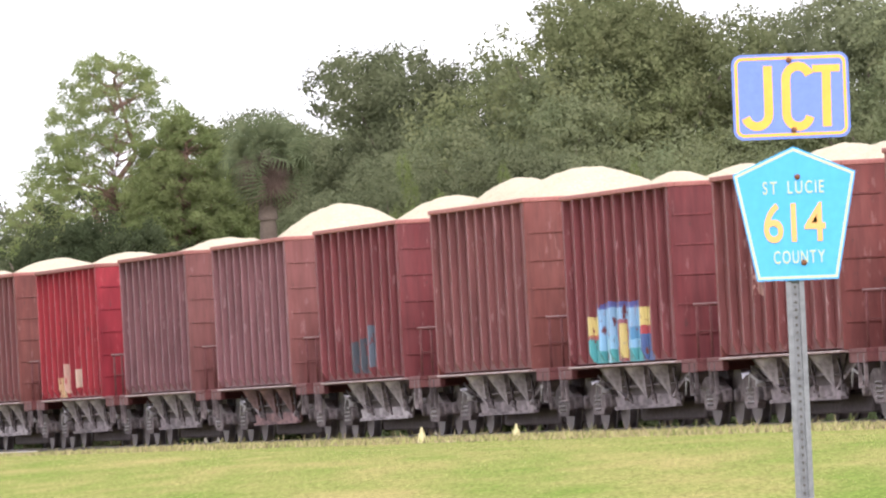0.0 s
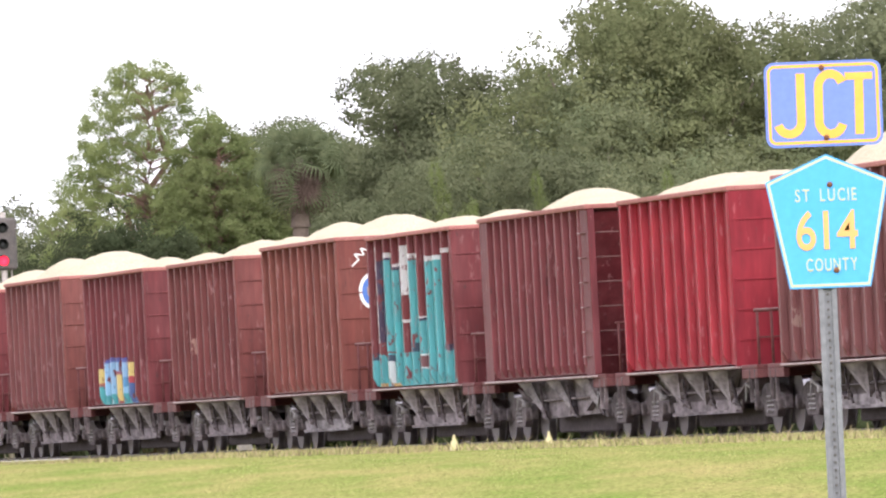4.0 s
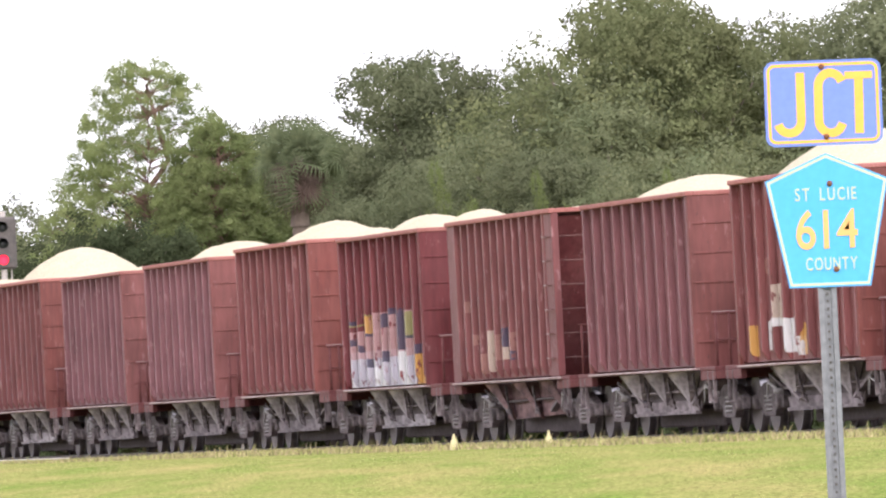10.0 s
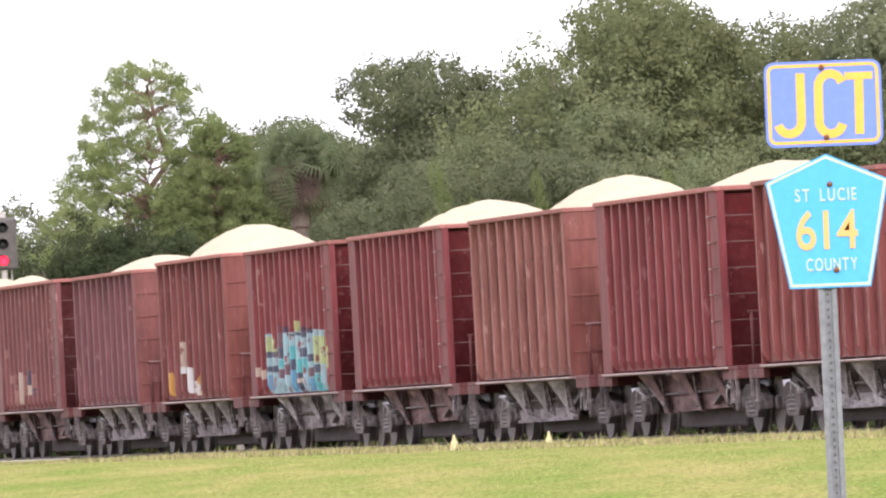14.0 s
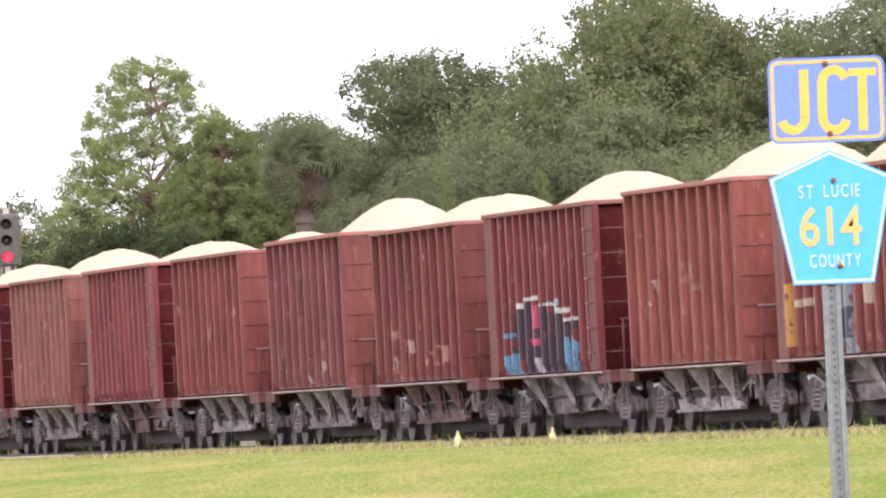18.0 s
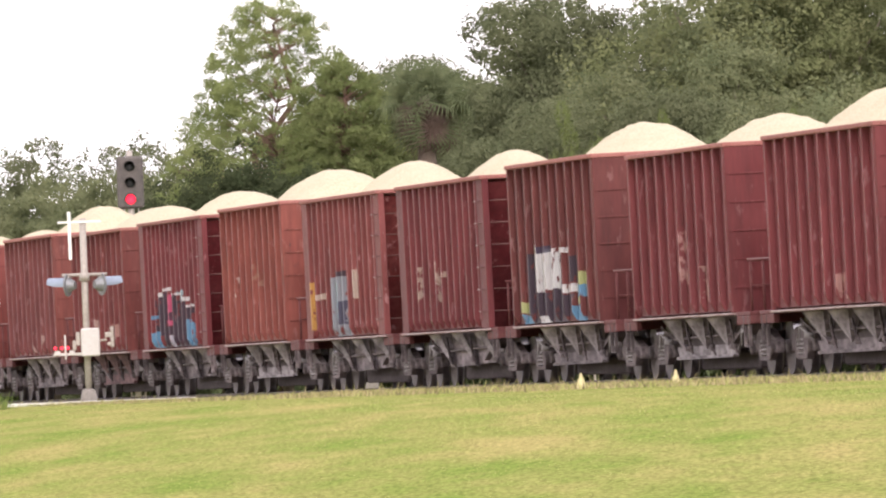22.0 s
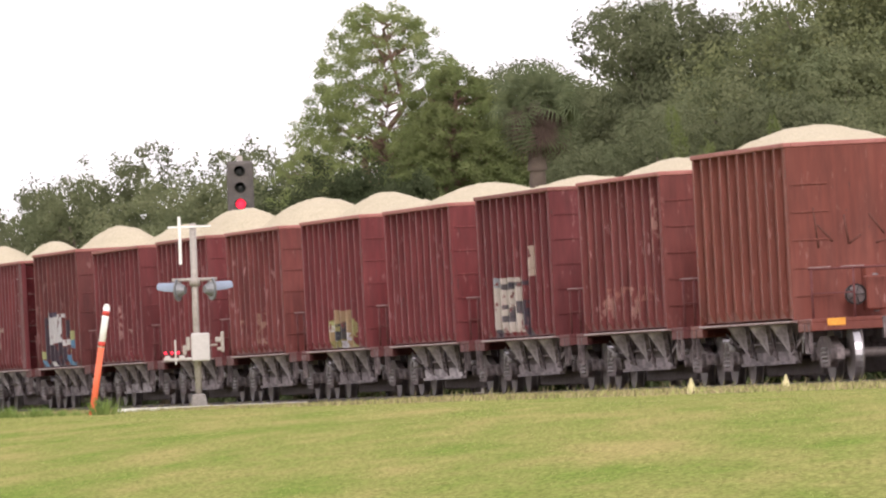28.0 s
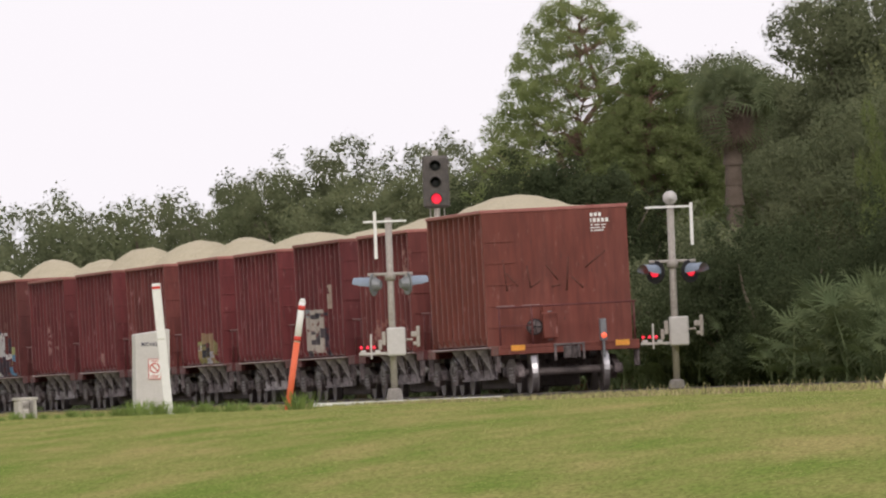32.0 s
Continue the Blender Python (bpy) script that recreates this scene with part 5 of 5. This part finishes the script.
def broadleaf(name, height, width, seed, leaves=72000, base=0.18, size=0.036, lumps=44, airy=0.0, loose=0.12, tuft=26):
    """Meshes of a round-headed tree: trunk, limbs and a crown of leaf clumps."""
    rng = np.random.default_rng(seed)
    bm = bmesh.new()
    rod_bm(bm, (0, 0, -0.2), (0.1, 0, height * 0.38), 0.22, 0.15, 9)
    zc, rz, rx = height * (0.5 + base / 2), height * (0.5 - base / 2), width / 2
    cs, rs = [], []
    for k in range(lumps):
        d = rng.normal(size=3)
        d /= np.linalg.norm(d)
        q = rng.uniform(0.45, 0.95)
        cs.append(np.array([d[0] * rx * q, d[1] * rx * q, zc + d[2] * rz * q]))
        rs.append(rng.uniform(0.10, 0.24) * min(width, height * 1.2) * (1.15 - 0.35 * q))
    lb = bmesh.new()
    for k in range(0, lumps, 2):
        limb(lb, (0.05, 0, height * rng.uniform(0.2, 0.38)), cs[k] * 0.9 + np.array([0, 0, zc * 0.1]), 0.09, 0.02, rng)
    w = np.array(rs) ** 2
    counts = (leaves * w / w.sum()).astype(int)
    pts, outs = [], []
    for c, r, n in zip(cs, rs, counts):
        twigs = max(8, n // tuft)
        d = rng.normal(size=(twigs, 3))
        d /= np.linalg.norm(d, axis=1)[:, None]
        tw = c + d * (r * rng.uniform(0.68 - airy, 1.04, (twigs, 1))) * np.array([1, 1, 0.8])
        i = rng.integers(0, twigs, n)
        at = tw[i] + rng.normal(0, loose, (n, 3))
        pts.append(at)
        o = (at - c) / r + 0.9 * (at - tw[i]) / loose * 0.5
        outs.append(o / (np.linalg.norm(o, axis=1)[:, None] + 1e-9))
    crown = quads(name, leaf_quads(np.concatenate(pts), size, rng, out=np.concatenate(outs)))
    return close("trunk", bm, smooth=True), close("limbs", lb, smooth=True), crown


def tree(name, meshes, b, d, scale, turn, leaf, label, group="trees behind the railway", sink=0.0, bark=BARK):
    x, y, z = spot(b, d)
    t = thing(name, pose(x, y, z - sink, 0, 0, turn), label, "tree", group)
    for part_name, me, mat in zip(("trunk", "branchwork", "crown"), meshes, (bark, bark, leaf)):
        put(part_name, me, mat, t, Matrix.Scale(scale, 4))
    return t


OAKS = [broadleaf("crown", 10.0, 8.5, 11), broadleaf("crown", 10.0, 7.0, 12, lumps=30), broadleaf("crown", 10.0, 10.0, 13, lumps=42, leaves=76000)]
THIN = [broadleaf("crown", 8.0, 6.5, 21, leaves=32000, lumps=26, airy=0.25, size=0.036, loose=0.13, tuft=70), broadleaf("crown", 8.0, 7.5, 22, leaves=34000, lumps=30, airy=0.25, size=0.036, loose=0.13, tuft=70)]
SHRUB = [broadleaf("crown", 5.0, 5.5, 31, leaves=20000, base=0.0, lumps=22), broadleaf("crown", 5.0, 4.5, 32, leaves=17000, base=0.0, lumps=18)]


def pine_meshes(height, seed, tufts, low=0.5, profile=((0.22, 2.9), (0.35, 3.4), (0.55, 3.2), (0.69, 2.7), (0.8, 2.15), (0.9, 1.75), (0.96, 1.2), (1.0, 0.5))):
    """A round-topped pine: a stem with rising limbs that carry flattened tufts of needles, densest towards the crown's skin."""
    rng = np.random.default_rng(seed)
    bm, lb = bmesh.new(), bmesh.new()
    limb(bm, (0, 0, -0.2), Vector((0.12, 0, height * 0.93)), 0.19, 0.04, rng, 5)
    qs, rs = [p[0] for p in profile], [p[1] for p in profile]
    pts, outs = [], []
    made = 0
    while made < tufts:
        q = rng.uniform(low, 1.0)
        reach = float(np.interp(q, qs, rs))
        if rng.random() > reach / max(rs):
            continue
        a = rng.uniform(0, math.tau)
        r = reach * rng.uniform(0.3, 1.0) ** 0.7
        made += 1
        c = np.array([0.12 * q + math.cos(a) * r, math.sin(a) * r, height * q - 0.1])
        s = Vector((0.12 * q, 0, height * max(0.1, q - 0.02 - 0.035 * r)))
        if made % 5 == 0:
            limb(lb, s, c, 0.024, 0.006, rng)
        size = rng.uniform(0.09, 0.21)
        n = int(rng.uniform(75, 120) * (size / 0.15) ** 1.5)
        d = rng.normal(size=(n, 3))
        d /= np.linalg.norm(d, axis=1)[:, None]
        d *= rng.uniform(0.1, 1.0, (n, 1)) ** 0.5
        pts.append(c + d * size * np.array([1.2, 1.2, 0.8]) + rng.normal(0, 0.05, (n, 3)))
        outs.append(d)
    return close("trunk", bm, smooth=True), close("limbs", lb, smooth=True), quads("crown", leaf_quads(np.concatenate(pts), 0.017, rng, 0.0, 3.2, np.concatenate(outs)))


PINE = pine_meshes(10.7, 8, 760)
PINE_LOW = pine_meshes(8.9, 6, 2000, 0.2, ((0.1, 2.3), (0.4, 2.4), (0.65, 2.1), (0.82, 1.65), (0.93, 1.0), (1.0, 0.3)))


def fan_frond(radius, rng, ribs=22, droop=0.35, stalk=0.8, wide=1.0):
    """A fan palm leaf: a stalk and split blades that fold and hang at their tips. It points along +y."""
    v = [[(-0.02, 0, 0), (0.02, 0, 0), (0.015, stalk, 0.05), (-0.015, stalk, 0.05)]]
    for k in range(ribs):
        a = radians(-115 + 230 * k / (ribs - 1))
        r = radius * (0.75 + 0.25 * math.cos(a * 0.7)) * rng.uniform(0.9, 1.08)
        d, side = np.array([math.sin(a), math.cos(a), 0]), np.array([math.cos(a), -math.sin(a), 0])
        o = np.array([0, stalk, 0.05])
        prev, pw = o, 0.02
        for f, w, dz in ((0.45, 0.032 * wide, 0.02), (0.75, 0.024 * wide, -0.05 * droop), (1.0, 0.003, -0.42 * droop)):
            p = o + d * r * f + np.array([0, 0, dz * radius])
            v.append([prev - side * pw, prev + side * pw, p + side * w, p - side * w])
            prev, pw = p, w
    return np.array(v)


FROND_MESHES = [quads("frond", fan_frond(0.72, np.random.default_rng(k), ribs=21, droop=0.7 + 0.4 * k, stalk=0.85, wide=0.72)) for k in range(4)]


FAR_FRONDS = [quads("frond", fan_frond(0.8, np.random.default_rng(10 + k), ribs=13, droop=0.5 + 0.5 * k, stalk=0.7, wide=0.42)) for k in range(3)]


def fan_palm(b, d, trunk_h, scale, label, lean=0.0, fronds=104, meshes=FROND_MESHES):
    x, y, z = spot(b, d)
    t = thing("fan_palm", pose(x, y, z, 0, lean, 0), label, "palm tree")
    bm = bmesh.new()
    for k in range(14):
        rod_bm(bm, (0, 0, trunk_h * k / 14), (0, 0, trunk_h * (k + 1) / 14 + 0.02), 0.23 + 0.03 * (k % 2), 0.20, 12)
    put("trunk", close("trunk", bm), PALM_BARK, t)
    put("heart", rods("heart", [((0, 0, trunk_h - 0.5), (0, 0, trunk_h + 0.25), 0.34, 0.1)], 10), PALM_BARK, t)
    rng = random.Random(int(d * 10))
    for k in range(fronds):
        el = 84 - 160 * (k / (fronds - 1)) ** 0.8 + rng.uniform(-16, 16)
        me = meshes[min(len(meshes) - 1, 4 * k // fronds)]
        dead = el < -22 and rng.random() < (0.78 if el > -62 else 0.35)
        put("frond", me, DRY if dead else FROND, t, pose(0, 0, trunk_h, 0, 0, k * 137.5) @ pose(0, 0.1, 0.1, el, 0, 0) @ pose(0, 0, 0, 0, rng.uniform(-85, 85), 0) @ Matrix.Scale(scale * rng.uniform(0.6, 1.12) * (1.08 if el < -35 else 1.0), 4), "dry hanging frond" if dead else "")
    return t


def palmetto_mesh(seed, n=70, width=1.6):
    """A clump of fan leaves on stalks from the ground."""
    rng = np.random.default_rng(seed)
    allv = []
    for k in range(n):
        f = fan_frond(rng.uniform(0.32, 0.55), rng, 13, rng.uniform(0.1, 0.9), rng.uniform(0.5, 1.35), 0.6)
        m = pose(*(rng.normal(0, width * 0.35, 2)), rng.uniform(0, 0.9), 0, 0, rng.uniform(0, 360)) @ pose(0, 0, 0, rng.uniform(20, 80))
        M = np.array(m)
        allv.append(f @ M[:3, :3].T + M[:3, 3])
    return [quads("foliage", np.concatenate(allv[k::8])) for k in range(8)]


PALMETTO = [palmetto_mesh(51, 170), palmetto_mesh(52, 200, 2.0)]

# the tall row
tree("pine_tree", PINE, -23.7, 335, 1.0, 20, NEEDLE, "open-crowned green pine with sky showing through", bark=PINE_BARK)
tree("pine_tree", PINE_LOW, -17.4, 333, 1.0, 140, NEEDLE, "shorter dense yellow-green pine beside a palm", bark=PINE_BARK)
fan_palm(-11.4, 318, 7.25, 0.82, "stout cabbage palm with hanging dry fronds", 0)
fan_palm(6.3, 372, 10.4, 0.75, "tall cabbage palm standing above the oaks", 2, 40, FAR_FRONDS)
fan_palm(-0.7, 366, 10.6, 0.65, "tall cabbage palm half hidden by oaks", -2, 40, FAR_FRONDS)
for name_list, b, d, h, turn, leaf, label in [
    (0, -5.4, 345, 8.85, 0, "oak", "round-headed dark green oak"), (1, 0.6, 338, 10.3, 50, "dark", "dense dark oak among others"),
    (0, 1.6, 352, 11.0, 100, "oak", "tall grey-green spreading oak"), (2, 7.2, 340, 10.2, 150, "dark", "broad dark green oak"),
    (2, 15.5, 330, 11.1, 200, "olive", "great olive-green oak with a broad crown"), (1, 16.8, 338, 11.9, 120, "olive", "tall olive-green oak rising over the row"), (0, 12.6, 326, 10.0, 20, "oak", "broad green oak in a row"),
    (1, 20.3, 328, 11.0, 70, "olive", "olive-green oak with a ragged top"), (0, 25.8, 338, 11.3, 260, "oak", "tall oak behind the road sign"),
    (2, 31.5, 335, 11.5, 300, "oak", "tall spreading green oak"), (1, 36.5, 330, 11.2, 330, "dark", "tall dark green oak"),
    (0, 43.0, 325, 11.0, 10, "oak", "tall green oak behind the railway"), (0, -13.0, 352, 9.6, 33, "dark", "dark oak behind the palm"), (1, -9.0, 352, 8.7, 80, "oak", "green oak above the palm"),
    (1, 3.5, 330, 7.8, 190, "dark", "dark oak in the shade"), (0, -2.0, 322, 7.4, 240, "dark", "dark oak with deep shade below"), (1, 9.6, 318, 7.2, 15, "dark", "dark oak in the shade"), (2, 22.5, 314, 7.6, 99, "oak", "green oak before taller trees"),
]:
    tree("oak_tree", OAKS[name_list], b, d, h / 10.0, turn, {"oak": OAK_LEAF, "dark": DARK_LEAF, "olive": OLIVE_LEAF}[leaf], label)
for i, b, d, h, turn in ((0, -31.2, 345, 7.0, 0), (1, -35.0, 350, 7.0, 40), (0, -39.5, 355, 7.6, 90), (1, -44.6, 358, 7.2, 150), (0, -48.8, 362, 6.9, 200), (1, -28.0, 328, 6.6, 300), (0, -25.6, 326, 6.0, 70), (0, -23.2, 327, 5.7, 220), (0, -20.6, 326, 5.4, 120), (0, -52.5, 375, 6.3, 250), (1, -42.0, 352, 6.6, 10)):
    # nearer scrub oaks take the leaf colour that has shade painted in
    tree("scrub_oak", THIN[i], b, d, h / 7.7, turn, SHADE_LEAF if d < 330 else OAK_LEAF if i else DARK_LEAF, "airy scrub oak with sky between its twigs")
for k in range(14):
    b = -50.0 - 3.2 * k
    tree("distant_oak", SHRUB[k % 2], b, 430 + 12 * (k % 3), (7.3 + 0.5 * math.sin(k * 2.1)) / 5.0, 40 * k, (DARK_LEAF, OAK_LEAF)[k % 2], "low dark oak in the distant tree line", "distant tree line")
rng = random.Random(9)
for k in range(46):
    b = -62 + 2.5 * k
    near = float(np.interp(b, [-70, -40, -17, 0, 25, 50], [390, 335, 296, 276, 250, 240]))
    s = SHRUB[k % 2]
    tall = rng.uniform(0.72, 1.0) * (1.0 if b > -26 else 0.85) * (0.8 if -17 < b < -8 else 1.0)
    x, y, z = spot(b + rng.uniform(-0.6, 0.6), near + rng.uniform(2, 16))
    t = thing("shrub", pose(x, y, z - 0.1, 0, 0, rng.uniform(0, 360)), "dense roadside shrub, most with shade-darkened leaf colour", "shrub", "shrubs along the railway")
    put("branchwork", s[1], BARK, t, Matrix.Scale(tall, 4))
    # most crowns here take the leaf colour darkened for understory shade
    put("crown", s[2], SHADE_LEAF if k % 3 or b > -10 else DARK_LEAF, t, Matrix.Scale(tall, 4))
for b, d, h, wide in ((0.4, 300, 6.9, 0.30), (8.3, 296, 6.5, 0.24), (18.8, 286, 6.2, 0.22)):
    x, y, z = spot(b, d)
    t = thing("sapling", pose(x, y, z), "bright lime-green young tree before the oaks", "tree", "young trees")
    put("trunk", OAKS[1][0], BARK, t, Matrix.Scale(h / 10, 4))
    put("crown", SHRUB[1][2], LIME_LEAF, t, Matrix.Translation((0, 0, h * 0.4)) @ Matrix.Diagonal((wide, wide, h * 0.6 / 5.0, 1)))
for k in range(26):
    b = -19.5 + 1.25 * k
    near = float(np.interp(b, [-40, -19, -6, 0, 25], [322, 302, 290, 264, 230]))
    x, y, z = spot(b + rng.uniform(-0.4, 0.4), near + rng.uniform(2, 9))
    t = thing("palmetto", pose(x, y, z, 0, 0, rng.uniform(0, 360)), "grey-green palmetto clump with fan leaves", "palmetto", "palmettos along the railway")
    size = rng.uniform(0.7, 1.15)
    for me in PALMETTO[k % 2]:
        put("foliage", me, BUSH_FROND, t, Matrix.Scale(size, 4))

# grass blades over the field and along the crest before the track
gr = np.random.default_rng(3)
n = 60000
s = gr.uniform(-60, 240, n)
w = 4.4 + np.abs(gr.normal(0, 1.2, n))
tx, ty, th = np.interp(s, _s, _x), np.interp(s, _s, _y), np.interp(s, _s, _h)
gxs, gys = tx - np.cos(th) * w, ty - np.sin(th) * w
hh = gr.uniform(0.02, 0.075, n) * np.where(s < 45, 1.6, 1.0) * np.where(gr.random(n) < 0.03, 1.8, 1.0)
fx, fy = gr.uniform(-17, 10, 230000), gr.uniform(72, 235, 230000)
keep = (np.interp(fy, _y, _x) - fx) > 5.0
gxs, gys, hh = np.concatenate([gxs, fx[keep]]), np.concatenate([gys, fy[keep]]), np.concatenate([hh, gr.uniform(0.006, 0.018, keep.sum())])
n = len(gxs)
gzs = land(gxs, gys)
ww = np.where(np.arange(n) < 60000, gr.uniform(0.005, 0.014, n), gr.uniform(0.003, 0.007, n))
lean = gr.normal(0, 0.5, (n, 2)) * hh[:, None]
base = np.stack([gxs, gys, gzs - 0.01], 1)
tip = base + np.stack([lean[:, 0], lean[:, 1], hh], 1)
dx = np.stack([ww, np.zeros(n), np.zeros(n)], 1)
crest = np.arange(n) < 42000
sheets = np.stack([base - dx, base + dx, tip + dx * 0.2, tip - dx * 0.2], 1)
dry = put("dry_grass", quads("dry_grass", sheets[crest]), DRY_BLADE)
tagged(dry, "dry tan grass along the crest before the track", "dry grass", kind="stuff")
sheets = sheets[~crest]
blades = put("grass_blades", quads("grass_blades", sheets), BLADE)
tagged(blades, "short dry-tipped grass blades of the field", "grass", kind="stuff")
for b, d, k in ((-46.9, 206, 1.0), (-59.9, 212, 0.9), (-58.2, 213, 0.8), (-56.6, 216, 0.7), (-54.5, 222, 0.7), (-52.5, 215, 0.6), (-61.5, 212, 0.6)) + tuple((-71.0 + 1.15 * k, 216 + 3 * (k % 3), 0.25 + 0.08 * (k * 7 % 4)) for k in range(21)):
    m = 160
    a, r = gr.uniform(0, math.tau, m), np.abs(gr.normal(0, 0.18, m))
    q = np.stack([r * np.cos(a), r * np.sin(a), np.zeros(m)], 1)
    h = gr.uniform(0.12, 0.32, m)
    tp = q + np.stack([np.cos(a) * h * 0.5, np.sin(a) * h * 0.5, h], 1)
    e = np.stack([-np.sin(a), np.cos(a), 0 * a], 1) * 0.012
    x, y, z = spot(b, d)
    tuft = put("grass_tuft", quads("grass_tuft", np.stack([q - e, q + e, tp + e * 0.2, tp - e * 0.2], 1)), WEED, None, pose(x, y, z) @ Matrix.Scale(k, 4))
    tagged(tuft, "taller green grass tuft by the track", "grass tuft", kind="stuff")

# low undergrowth along the far side of the line
n = 60000
s = gr.uniform(-60, 360, n)
w = gr.uniform(9, 15, n) + 0.03 * np.clip(s, 0, 400)
tx, ty, th = np.interp(s, _s, _x), np.interp(s, _s, _y), np.interp(s, _s, _h)
c = np.stack([tx + np.cos(th) * w, ty + np.sin(th) * w, 1.3 + gr.uniform(0, 1, n) ** 1.5 * (0.7 + 0.5 * np.sin(s * 0.35) ** 2)], 1)
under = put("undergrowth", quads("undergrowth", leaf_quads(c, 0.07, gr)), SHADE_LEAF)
tagged(under, "low weeds and brush behind the track in shaded colour", "undergrowth", kind="stuff")


def motions():
    """The train rolls away along the curve; all its wheels turn."""
    for i, car in enumerate(cars):
        rows = []
        for k in range(17):
            x, y, h = track(train_at(2.0 * k) + i * PITCH + HL)
            rows.append((2.0 * k, pose(x, y, RAIL_TOP, 0, -0.84, math.degrees(h))))
        walk(car, rows)
    turned = {}
    for car in cars:
        for tr in [o for o in car.children if o.name.startswith("truck")]:
            for w in [o for o in tr.children if o.name.startswith("wheelset")]:
                at = w.matrix_basis.translation.copy()
                side = at.y > 0
                if side not in turned:
                    walk(w, [(k / FPS, pose(at.x, at.y, at.z, math.degrees((train_at(0) - train_at(k / FPS)) / 0.457) % 360)) for k in range(32 * FPS + 1)])
                    turned[side] = w.animation_data
                else:
                    w.rotation_mode = "QUATERNION"
                    keys = w.animation_data_create()
                    keys.action, keys.action_slot = turned[side].action, turned[side].action_slot


motions()
